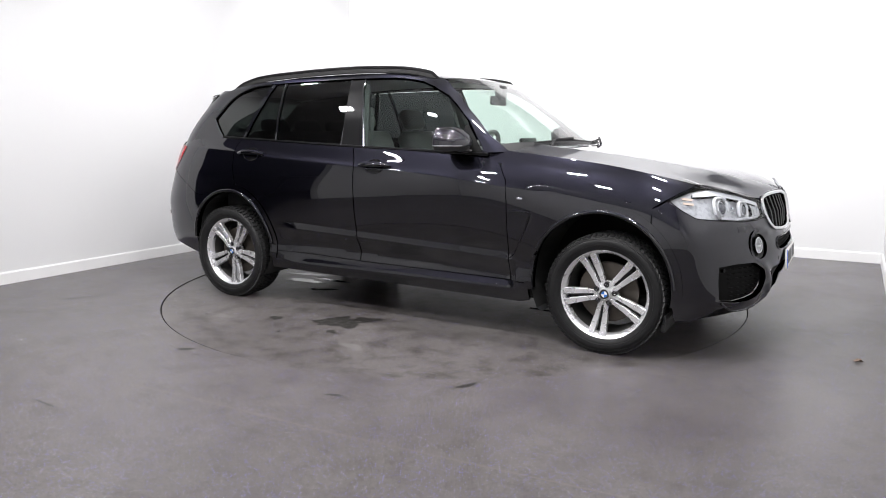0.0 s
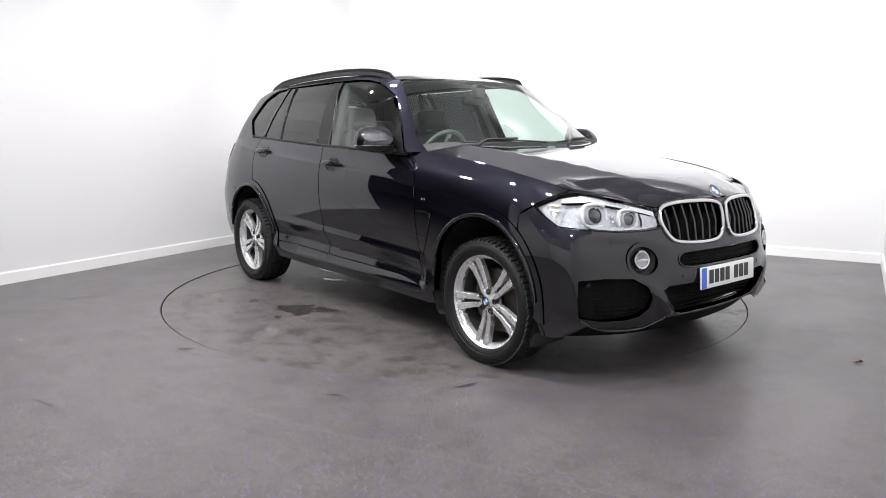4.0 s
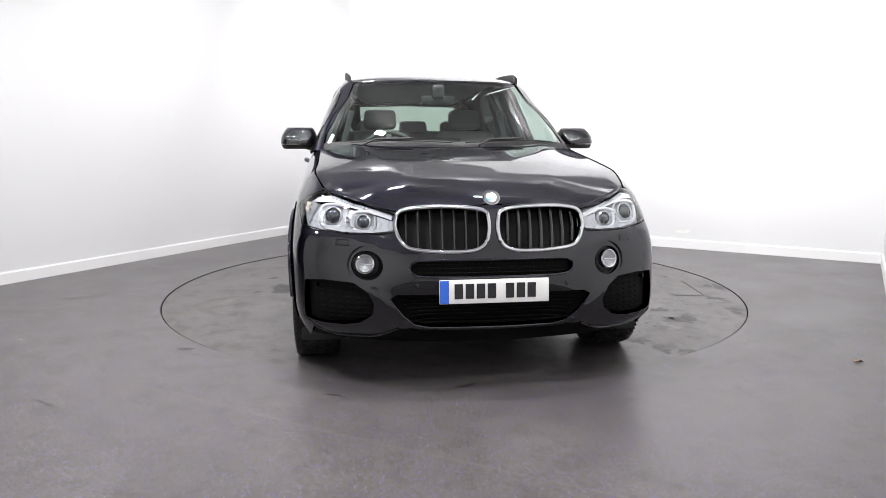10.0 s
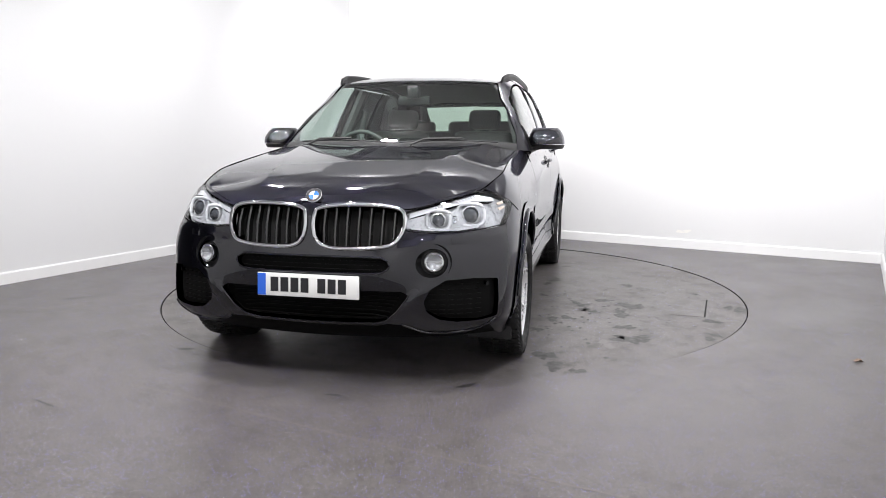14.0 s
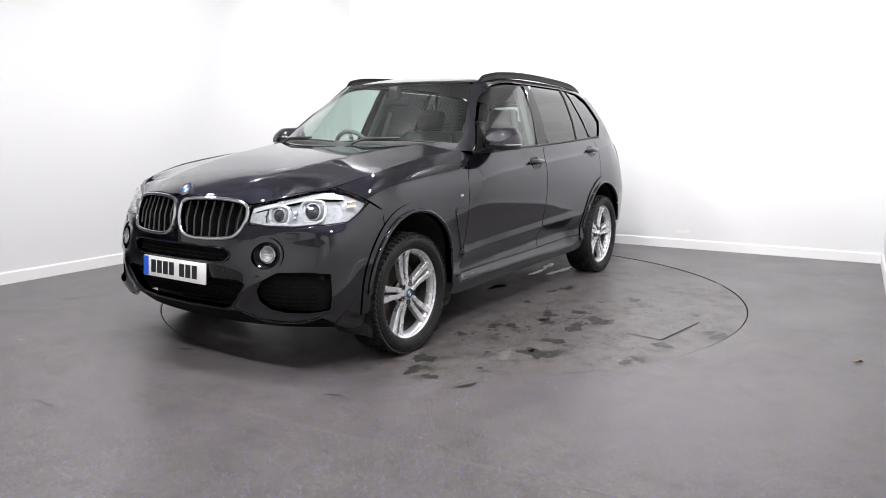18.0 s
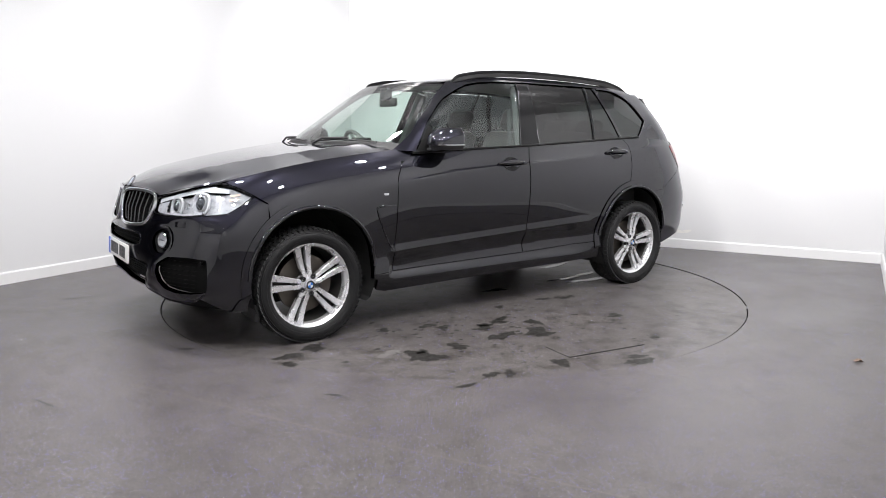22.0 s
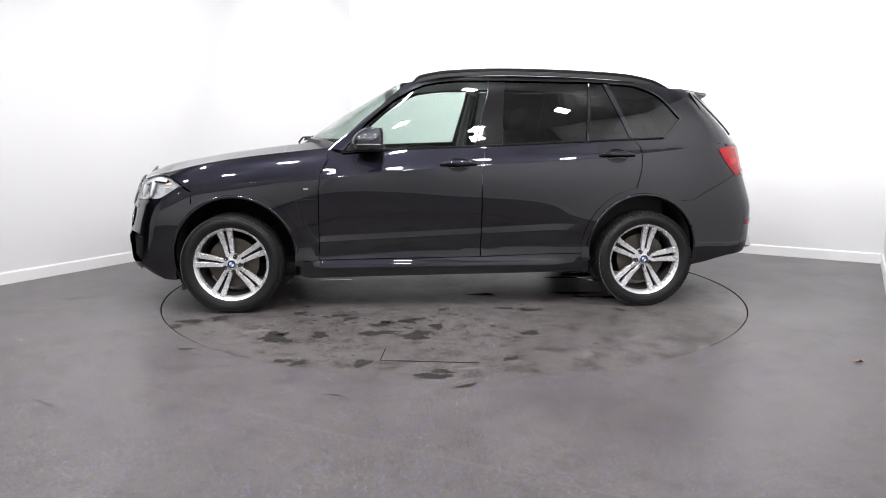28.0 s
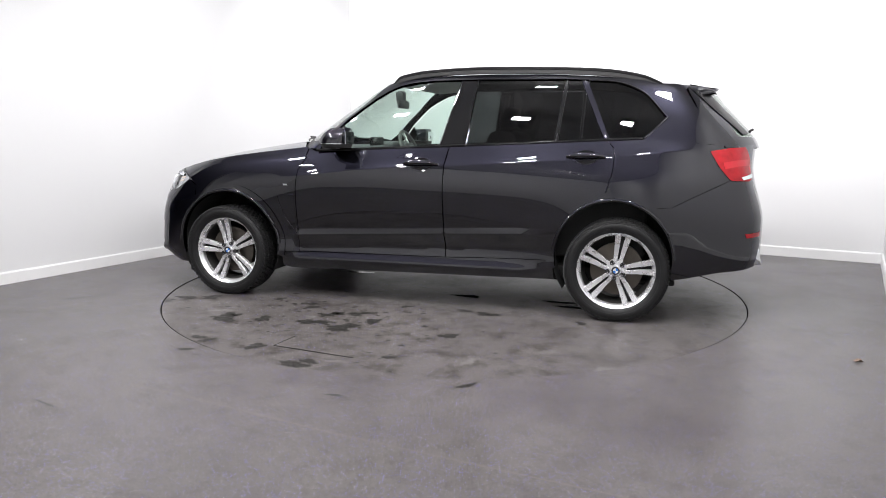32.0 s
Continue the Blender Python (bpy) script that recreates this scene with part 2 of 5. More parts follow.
LOW = Shell({
    0.22: [(2.19, 0), (2.17, .3), (2.11, .59), (1.98, .81), (1.84, .89), (1.4665, .90), (.8, .885), (0, .875), (-.8, .885), (-1.4665, .90), (-1.85, .88), (-2.10, .80), (-2.26, .62), (-2.33, .32), (-2.34, 0)],
    0.33: [(2.258, 0), (2.245, .3), (2.218, .61), (2.08, .855), (1.87, .93), (1.4665, .95), (.8, .918), (0, .911), (-.8, .918), (-1.4665, .95), (-1.85, .915), (-2.15, .835), (-2.33, .65), (-2.39, .34), (-2.40, 0)],
    0.45: [(2.308, 0), (2.297, .3), (2.240, .61), (2.085, .87), (1.88, .945), (1.4665, .962), (.8, .900), (0, .892), (-.8, .908), (-1.4665, .962), (-1.85, .935), (-2.17, .86), (-2.36, .68), (-2.41, .35), (-2.42, 0)],
    0.58: [(2.328, 0), (2.313, .3), (2.225, .61), (2.075, .865), (1.88, .948), (1.4665, .968), (.8, .919), (0, .913), (-.8, .932), (-1.4665, .968), (-1.85, .942), (-2.17, .87), (-2.36, .69), (-2.415, .35), (-2.425, 0)],
    0.70: [(2.31, 0), (2.29, .3), (2.195, .61), (2.05, .86), (1.865, .945), (1.4665, .965), (.8, .940), (0, .939), (-.8, .946), (-1.4665, .964), (-1.85, .945), (-2.17, .875), (-2.36, .69), (-2.41, .35), (-2.42, 0)],
    0.82: [(2.29, 0), (2.255, .3), (2.15, .61), (2.01, .825), (1.825, .922), (1.4665, .952), (.8, .948), (0, .949), (-.8, .951), (-1.4665, .950), (-1.85, .935), (-2.15, .865), (-2.33, .68), (-2.38, .35), (-2.39, 0)],
    0.95: [(2.23, 0), (2.19, .3), (2.065, .60), (1.925, .79), (1.75, .88), (1.4665, .918), (.8, .938), (0, .942), (-.8, .938), (-1.4665, .928), (-1.85, .912), (-2.12, .85), (-2.29, .67), (-2.345, .35), (-2.355, 0)],
    1.05: [(2.05, 0), (2.0, .3), (1.89, .56), (1.78, .71), (1.66, .80), (1.4665, .85), (.8, .905), (0, .92), (-.8, .915), (-1.4665, .90), (-1.85, .882), (-2.10, .825), (-2.27, .65), (-2.34, .35), (-2.35, 0)],
    1.15: [(1.7, 0), (1.65, .3), (1.58, .5), (1.53, .62), (1.48, .68), (1.40, .72), (.8, .83), (0, .888), (-.8, .886), (-1.4665, .868), (-1.85, .848), (-2.08, .79), (-2.25, .63), (-2.345, .36), (-2.37, 0)],
    1.25: [(1.5, 0), (1.45, .3), (1.40, .45), (1.36, .52), (1.32, .58), (1.25, .62), (.75, .74), (0, .84), (-.8, .845), (-1.4665, .825), (-1.85, .80), (-2.03, .745), (-2.2, .60), (-2.31, .35), (-2.33, 0)],
})
TOP = Shell({
    1.12: [(1.09, 0), (1.05, .4), (.92, .70), (.78, .85), (.62, .89), (.2, .895), (-.4, .892), (-1.0, .88), (-1.5, .86), (-1.87, .835), (-2.12, .76), (-2.35, .43), (-2.40, 0)],
    1.20: [(.985, 0), (.94, .4), (.81, .68), (.68, .815), (.53, .857), (.15, .865), (-.4, .862), (-1.0, .85), (-1.5, .830), (-1.85, .805), (-2.10, .735), (-2.32, .41), (-2.37, 0)],
    1.35: [(.765, 0), (.72, .4), (.61, .625), (.52, .735), (.38, .797), (.05, .815), (-.4, .813), (-1.0, .801), (-1.5, .780), (-1.80, .752), (-2.02, .684), (-2.20, .38), (-2.245, 0)],
    1.50: [(.505, 0), (.475, .4), (.40, .58), (.32, .655), (.2, .722), (-.05, .746), (-.4, .745), (-1.0, .732), (-1.45, .711), (-1.74, .682), (-1.92, .615), (-2.07, .36), (-2.11, 0)],
    1.60: [(.33, 0), (.31, .4), (.27, .54), (.2, .605), (.08, .658), (-.12, .683), (-.4, .684), (-1.0, .671), (-1.4, .650), (-1.64, .621), (-1.82, .557), (-1.97, .33), (-2.02, 0)],
    1.66: [(.22, 0), (.21, .35), (.18, .48), (.12, .54), (.0, .585), (-.15, .612), (-.4, .615), (-1.0, .602), (-1.35, .582), (-1.55, .552), (-1.7, .48), (-1.85, .30), (-1.9, 0)],
})


def step01(x):
    x = np.clip(x, 0, 1)
    return x * x * (3 - 2 * x)


SHOULDER_X = [-2.0, -1.74, -1.17, -.36, -.02, .4, .775, 1.1]
SHOULDER_Z = [1.15, 1.13, 1.076, 1.030, 1.016, .985, .940, .905]


def side_detail(x, z):
    """Shoulder crease and the hollow above the sill, added to the half width."""
    zc = np.interp(x, SHOULDER_X, SHOULDER_Z)
    fade = step01((x + 2.0) / 0.3) * step01((1.15 - x) / 0.5)
    ridge = 0.012 * np.where(z > zc, np.exp(-np.maximum(z - zc, 0) / 0.028), np.exp(-np.maximum(zc - z, 0) / 0.22)) * fade
    zl = np.interp(x, [-0.8, 0.86], [0.56, 0.488])
    between = step01((x + 1.05) / 0.3) * step01((0.92 - x) / 0.06)
    shelf = np.where(z > zl, 0.016 * np.clip(1 - (z - zl) / 0.050, 0, 1), 0.016 - 0.044 * np.clip((zl - z) / 0.10, 0, 1)) * between * step01((z - 0.29) / 0.08)
    return ridge + shelf


def crease_lines():
    """Lines along the folds of the side, as (x, z): the shoulder and the ledge above the sill."""
    x = np.arange(-1.95, 1.10, 0.02)
    zc = np.interp(x, SHOULDER_X, SHOULDER_Z)
    lines = [list(zip(x, zc + d)) for d in (-0.008, 0.0, 0.008)]
    x = np.arange(-1.02, 0.90, 0.02)
    zl = np.interp(x, [-0.8, 0.86], [0.56, 0.488])
    return lines + [list(zip(x, zl + d)) for d in (-0.10, -0.05, -0.008, 0.0, 0.008, 0.043, 0.056)]


def low_side(x, z):
    a = LOW.a_of_x(x, z, 2.4, 12.0)
    p = LOW.at(a, z)
    p[:, 0] = x
    p[:, 1] += side_detail(x, z)
    return p


def low_wrap(a, z):
    """The skin all round, with the crest under the headlamps and the folded corners of the front bumper."""
    p = LOW.at(a, z)
    y = np.abs(p[:, 1])
    front = step01((3.7 - a) / 0.5)
    zr = np.interp(y, [.42, .48, .60, .71, .88], [.700, .708, .745, .762, .750])
    p[:, 0] += 0.007 * np.exp(-((z - zr) / 0.022) ** 2) * front * step01((y - .40) / .10)
    # fold running from the duct's upper corner down to the chin
    fold = y - np.interp(z, [.30, .36, .51, .60], [.40, .43, .557, .62])
    p[:, 0] += 0.013 * np.exp(-(fold / 0.05) ** 2) * front * step01((z - .28) / .05) * step01((.57 - z) / .07)
    zl = np.interp(y, [0, .315, .384, .447, .541, .693, .857], [.330, .332, .350, .348, .306, .300, .345])
    p[:, 0] += 0.010 * np.exp(-((z - zl) / 0.024) ** 2) * front
    return p


def top_side(x, z):
    a = TOP.a_of_x(x, z, 1.5, 11.0)
    p = TOP.at(a, z)
    p[:, 0] = x
    return p


def top_wrap(a, z):
    return TOP.at(a, z)


def shut_z(x):
    """Height of the line between bonnet and wing."""
    x = np.atleast_1d(np.asarray(x, float))
    return spline_basis([.70, .936, 1.221, 1.492, 1.728, 1.876, 2.0], x) @ np.array([1.155, 1.130, 1.099, 1.063, 1.018, 0.980, 0.940])


HOOD_X = [0.78, 1.06, 1.31, 1.6, 1.85, 2.0, 2.1, 2.18, 2.23, 2.26]
HOOD_Z = [1.20, 1.168, 1.136, 1.094, 1.050, 1.020, 0.990, 0.958, 0.930, 0.905]


LEAD_Y = [-.2, 0, .22, .42, .56, .68, .776, .86]
LEAD_X = [2.237, 2.245, 2.235, 2.200, 2.127, 2.045, 1.91, 1.82]
LEAD_Z = [.917, .922, .912, .886, .906, .938, .968, .985]


def soft_drop(d):
    """The drop from the bonnet's middle to its edge, never less than about 2 cm."""
    d = d - 0.02
    return 0.02 + 0.5 * (d + np.sqrt(d * d + 0.03 ** 2))


def bonnet_fall(r, rc):
    """Share of the drop from the middle to the edge: flat inside the crease, steeper outside."""
    t = (r - rc) / (1 - rc)
    return np.where(r < rc, 0.12 * (r / rc) ** 2, 0.12 + 0.88 * (1.05 * t - 0.05 * t * np.abs(t)))


def hood(x, y):
    zc = spline_basis(HOOD_X, x) @ np.array(HOOD_Z)
    xs = np.clip(x, 0.79, 1.95)
    ze = shut_z(xs)
    ye = LOW.at(LOW.a_of_x(xs, ze, 2.4, 12.0), ze)[:, 1]
    crease = np.interp(x, [0.9, 2.15], [0.62, 0.33])
    z = zc - soft_drop(zc - ze) * bonnet_fall(np.abs(y) / ye, crease / ye)
    lead = spline_basis(LEAD_Y, np.abs(y))
    xe, zl = lead @ np.array(LEAD_X), lead @ np.array(LEAD_Z)
    k = np.clip((x - xe + 0.32) / 0.32, 0, 1.2)
    ends = spline_basis(HOOD_X, xe) @ np.array(HOOD_Z)
    xs = np.clip(xe, 0.79, 1.95)
    ze = shut_z(xs)
    ye = LOW.at(LOW.a_of_x(xs, ze, 2.4, 12.0), ze)[:, 1]
    fall = ends - soft_drop(ends - ze) * bonnet_fall(np.abs(y) / ye, np.interp(xe, [0.9, 2.15], [0.62, 0.33]) / ye) - zl
    return np.column_stack([x, y, z - fall * k ** 2])


def roof(x, y):
    zc = spline_basis([-2.12, -1.9, -1.5, -1.0, -.6, -.2, .1, .3], x) @ np.array([1.553, 1.590, 1.648, 1.690, 1.700, 1.688, 1.655, 1.612])
    ze = np.interp(x, [-2.12, -1.9, -1.72, -1.6, -1.35, -.95, -.54, -.13, .11, .3], [1.50, 1.535, 1.558, 1.590, 1.620, 1.643, 1.650, 1.642, 1.622, 1.580])
    return np.column_stack([x, y, zc - (zc - ze) * (np.abs(y) / 0.63) ** 3])
# </shell>


def dense(loop, step):
    """Points along a closed outline, no further apart than step."""
    out = []
    for (x0, y0), (x1, y1) in zip(loop, loop[1:] + loop[:1]):
        n = max(1, math.ceil(math.hypot(x1 - x0, y1 - y0) / step))
        out += [(x0 + (x1 - x0) * k / n, y0 + (y1 - y0) * k / n) for k in range(n)]
    return out


def rounded(loop, r=0.03, n=5):
    """The outline with its corners rounded."""
    out = []
    m = len(loop)
    for i in range(m):
        p0, p, p1 = Vector(loop[i - 1]), Vector(loop[i]), Vector(loop[(i + 1) % m])
        a, b = p0 - p, p1 - p
        k = min(r, a.length * 0.45, b.length * 0.45)
        a, b = p + a.normalized() * k, p + b.normalized() * k
        for j in range(n + 1):
            t = j / n
            q = (1 - t) ** 2 * a + 2 * t * (1 - t) * p + t * t * b
            out.append((q.x, q.y))
    return out


def smooth_loop(ctrl, n=6):
    """A closed Catmull-Rom curve through the points."""
    out, m = [], len(ctrl)
    for i in range(m):
        p0, p1, p2, p3 = (Vector(ctrl[(i + k) % m]) for k in (-1, 0, 1, 2))
        for j in range(n):
            t = j / n
            q = 0.5 * (2 * p1 + (p2 - p0) * t + (2 * p0 - 5 * p1 + 4 * p2 - p3) * t * t + (3 * p1 - p0 - 3 * p2 + p3) * t ** 3)
            out.append((q.x, q.y))
    return out


def smooth_line(pts, n=5):
    """An open curve through the points."""
    x = np.arange(len(pts))
    q = np.linspace(0, len(pts) - 1, (len(pts) - 1) * n + 1)
    return [tuple(v) for v in spline_basis(x, q) @ np.array(pts)]


def inside(loops, pts):
    """Even-odd test of points against outlines."""
    pts = np.asarray(pts)
    res = np.zeros(len(pts), bool)
    for lp in loops:
        L = np.asarray(lp)
        M = np.roll(L, -1, 0)
        for (x0, y0), (x1, y1) in zip(L, M):
            if y0 != y1:
                c = (pts[:, 1] < y0) != (pts[:, 1] < y1)
                res ^= c & (pts[:, 0] < x0 + (pts[:, 1] - y0) * (x1 - x0) / (y1 - y0))
    return res


def outward(fn, P, Q, lift=0.0, mid=(0, 0, 0.75)):
    """Places and outward normals of a surface."""
    p, e = fn(P, Q), 0.004
    du, dv = fn(P + e, Q) - fn(P - e, Q), fn(P, Q + e) - fn(P, Q - e)
    n = np.cross(du, dv)
    n /= np.linalg.norm(n, axis=1)[:, None] + 1e-12
    ref = p - np.array(mid)
    ref[:, 0] *= 0.5
    s = np.sign((n * ref).sum(1))
    n *= np.where(np.median(s) < 0, -1, 1)
    return p + n * lift, n


def skin(name, fn, loops, mat, parent, label="", side=1, step=0.05, lift=0.0, depth=0.018, both=False, folds=()):
    """A panel of the surface fn inside loops[0] and outside the others, with returned edges. side -1: the right half; both: joined halves."""
    loops = [dense(lp, step) for lp in loops]
    flat = [p for lp in loops for p in lp]
    edges, k = [], 0
    for lp in loops:
        edges += [(k + i, k + (i + 1) % len(lp)) for i in range(len(lp))]
        k += len(lp)
    F = np.array(flat)
    lo, hi = F.min(0), F.max(0)
    gx, gy = np.meshgrid(np.arange(lo[0] + step / 2, hi[0], step), np.arange(lo[1] + step / 2, hi[1], step))
    grid = np.column_stack([gx.ravel(), gy.ravel()])
    if len(grid):
        grid = grid[inside(loops, grid)]
    if len(grid):
        far = np.min(((grid[:, None] - F[None]) ** 2).sum(2), 1) > (0.45 * step) ** 2
        grid = grid[far]
    keep = []
    for line in folds:
        L = np.array(line)
        ok = inside(loops, L) & (np.min(((L[:, None] - F[None]) ** 2).sum(2), 1) > 0.006 ** 2)
        for i, p in enumerate(L):
            if ok[i]:
                if i and ok[i - 1]:
                    edges.append((k + len(keep) - 1, k + len(keep)))
                keep.append(tuple(p))
    if keep and len(grid):
        K = np.array(keep)
        grid = grid[np.min(((grid[:, None] - K[None]) ** 2).sum(2), 1) > (0.5 * step) ** 2]
    pts = [Vector(p) for p in flat + keep] + [Vector(p) for p in grid]
    vs, _, fs, *_ = geometry.delaunay_2d_cdt(pts, edges, [], 0, 1e-7)
    V = np.array([tuple(v) for v in vs])
    cen = np.array([V[list(f)].mean(0) for f in fs])
    ok = inside(loops, cen)
    tri = [tuple(f) for f, o in zip(fs, ok) if o]
    pos, nor = outward(fn, V[:, 0], V[:, 1], lift)
    if tri:
        a, b, c = (pos[[t[i] for t in tri]] for i in range(3))
        if np.sum(np.cross(b - a, c - a) * nor[[t[0] for t in tri]]) < 0:
            tri = [t[::-1] for t in tri]
    verts, norms, faces = list(pos), list(nor), list(tri)
    if depth:
        for i, lp in enumerate(loops):
            L = np.array(lp)
            q, m = outward(fn, L[:, 0], L[:, 1], lift)
            base, n = len(verts), len(lp)
            tang = np.roll(q, -1, 0) - np.roll(q, 1, 0)
            edge = np.cross(tang, m)
            edge /= np.linalg.norm(edge, axis=1)[:, None] + 1e-12
            area = np.sum(L[:, 0] * np.roll(L[:, 1], -1) - L[:, 1] * np.roll(L[:, 0], -1))
            verts += list(q) + list(q - m * depth)
            norms += list(edge) * 2
            faces += [(base + j, base + (j + 1) % n, base + n + (j + 1) % n, base + n + j) for j in range(n)]
    verts, norms = np.array(verts), np.array(norms)
    flip = np.array([1, -1, 1])
    if both:
        n = len(verts)
        verts, norms = np.concatenate([verts, verts * flip]), np.concatenate([norms, norms * flip])
        faces = faces + [tuple(n + i for i in f[::-1]) for f in faces]
    elif side < 0:
        verts, norms, faces = verts * flip, norms * flip, [f[::-1] for f in faces]
    return put(name, mesh(name, verts, faces, mat, normals=norms), parent, label)


def on(fn, loop, lift=0.0, side=1):
    """Places of an outline on a surface."""
    L = np.array(loop, float)
    p, _ = outward(fn, L[:, 0], L[:, 1], lift)
    p[:, 1] *= side
    return [Vector(v) for v in p]


def place(fn, p, q, lift=0.0, side=1):
    """Place and outward normal of one point of a surface."""
    a, n = outward(fn, np.array([p, p]), np.array([q, q]), lift)
    a, n = Vector(a[0]), Vector(n[0])
    if side < 0:
        a.y, n.y = -a.y, -n.y
    return a, n

# ---------------------------------------------------------------- the room
def slab(name, a, b, h, thick, mat, z0=0.0, label="", category="wall", out=1):
    """An upright slab along the floor line a to b, thick to its outer side."""
    a, b = Vector(a[:2]), Vector(b[:2])
    d = (b - a).normalized()
    n = Vector((d.y, -d.x)) * thick * out
    v = [(*a, z0), (*b, z0), (*(b + n), z0), (*(a + n), z0), (*a, z0 + h), (*b, z0 + h), (*(b + n), z0 + h), (*(a + n), z0 + h)]
    f = [(0, 1, 5, 4), (1, 2, 6, 5), (2, 3, 7, 6), (3, 0, 4, 7), (4, 5, 6, 7), (3, 2, 1, 0)]
    return tagged(put(name, mesh(name, v, f, mat)), label, category, "", "structure")


def skirting(name, a, b, inward):
    """A painted board at the foot of a wall, with a sloped top edge."""
    a, b = Vector(a[:2]), Vector(b[:2])
    n = Vector(inward[:2]).normalized()
    prof = [(0, 0.0), (0.016, 0.0), (0.016, 0.088), (0.011, 0.100), (0, 0.100)]
    v = [(*(p + n * o), z) for p in (a, b) for o, z in prof]
    k = len(prof)
    f = [(i, (i + 1) % k, k + (i + 1) % k, k + i) for i in range(k)] + [tuple(range(k)), tuple(range(2 * k - 1, k - 1, -1))]
    return tagged(put(name, mesh(name, v, f, SKIRT)), "white painted skirting board along the wall", "skirting", "skirting boards", "structure")


c00, c0w, cl0, clw = room(0, 0), room(0, ROOM_W), room(ROOM_L, 0), room(ROOM_L, ROOM_W)
slab("wall_near", room(ROOM_L, 0), room(GATE_U, 0), ROOM_H, 0.12, WALL, 0, "pale painted wall beside the gateway", out=-1)
slab("wall_left", room(LEFT_L, 0), c00, ROOM_H, 0.12, WALL, 0, "plain white painted studio wall", out=-1)
slab("wall_end", c00, c0w, ROOM_H, 0.12, WALL, 0, "plain white painted end wall", out=-1)
slab("wall_right", c0w, room(4.0, ROOM_W), ROOM_H, 0.12, WALL, 0, "plain white painted studio wall", out=-1)
slab("wall_side", room(4.0, ROOM_W), clw, ROOM_H, 0.12, WALL, 0, "white painted side wall beside the camera", out=-1)
skirting("baseboard", c00, room(LEFT_L, 0), (VX, VY))
skirting("baseboard", c00 + Vector((VX, VY, 0)) * 0.016, c0w - Vector((VX, VY, 0)) * 0.016, (-UX, -UY))
skirting("baseboard", c0w, clw, (-VX, -VY))

# floor sheet with a round opening for the platform
GROOVE = 0.009


def ring_floor():
    """The sheet round the platform: wedges from the opening's edge out to the room's four corners."""
    corners = [Vector(room(u, v)[:2]) for u, v in ((-0.2, -8.2), (-0.2, ROOM_W + 0.2), (ROOM_L + 0.2, ROOM_W + 0.2), (ROOM_L + 0.2, -8.2))]
    corners.sort(key=lambda c: math.atan2(c.y, c.x))
    turns = sorted([k * math.tau / 180 - math.pi for k in range(180)] + [math.atan2(c.y, c.x) for c in corners])
    rim, edge = [], []
    for a in turns:
        d = Vector((math.cos(a), math.sin(a)))
        rim.append(d * (DISC_R + GROOVE))
        far = []
        for p, q in zip(corners, corners[1:] + corners[:1]):
            e = q - p
            den = d.x * e.y - d.y * e.x
            if abs(den) > 1e-9:
                k, m = (p.x * e.y - p.y * e.x) / den, (p.x * d.y - p.y * d.x) / den
                if k > 0 and -1e-6 <= m <= 1 + 1e-6:
                    far.append(k)
        edge.append(d * min(far))
    n = len(turns)
    v = [(p.x, p.y, 0.0) for p in rim] + [(p.x, p.y, 0.0) for p in edge] + [(p.x, p.y, 0.0) for p in rim] + [(p.x, p.y, -0.06) for p in rim]
    f = [(k, n + k, n + (k + 1) % n, (k + 1) % n) for k in range(n)]
    # the slot's shade is put into the colour of this side
    side = mesh("pit_rim", v[2 * n:], [(k, (k + 1) % n, n + (k + 1) % n, n + k) for k in range(n)], DARK)
    return mesh("floor", v[:2 * n], f, FLOOR), side


floor_sheet, slot_side = ring_floor()
tagged(put("pit_rim", slot_side), "edge of the opening round the platform, blackened for the slot's shade", "pit", "", "structure")
tagged(put("floor", floor_sheet), "dark grey speckled vinyl floor, worn and semi-gloss", "floor", "", "structure")
tagged(put("pit", mesh("pit", [(x, y, -0.06) for x, y in ((-2.4, -2.4), (2.4, -2.4), (2.4, 2.4), (-2.4, 2.4))], [(0, 1, 2, 3)], DARK)), "dark pit under the turning platform", "pit", "", "structure")

slab("ceiling", room(-0.12, -8.2), room(-0.12, ROOM_W + 0.12), 0.1, ROOM_L + 0.3, DARK_CEIL, ROOM_H, "pale grey ceiling sheets over the studio", "ceiling", out=1)
slab("wall_behind", room(BACK_U, ROOM_W), room(BACK_U, 0.0), ROOM_H, 0.12, WALL, 0, "white painted wall behind the camera", "wall", out=-1)
# unseen hall walls, added for the dark opening that the car's side reflects
slab("wall_back", clw, room(ROOM_L, -8.0), ROOM_H, 0.12, HALL, 0, "unseen far end of the hall behind the studio, dimness put into its grey", "wall", out=-1)
slab("wall_hall", room(ROOM_L, -8.0), room(LEFT_L, -8.0), ROOM_H, 0.12, HALL, 0, "unseen side wall of the adjoining hall, dimness put into its grey", "wall", out=-1)
slab("wall_partition", room(LEFT_L, -8.0), room(LEFT_L, -0.12), ROOM_H, 0.12, HALL, 0, "unseen partition wall of the adjoining hall, dimness put into its grey", "wall", out=-1)


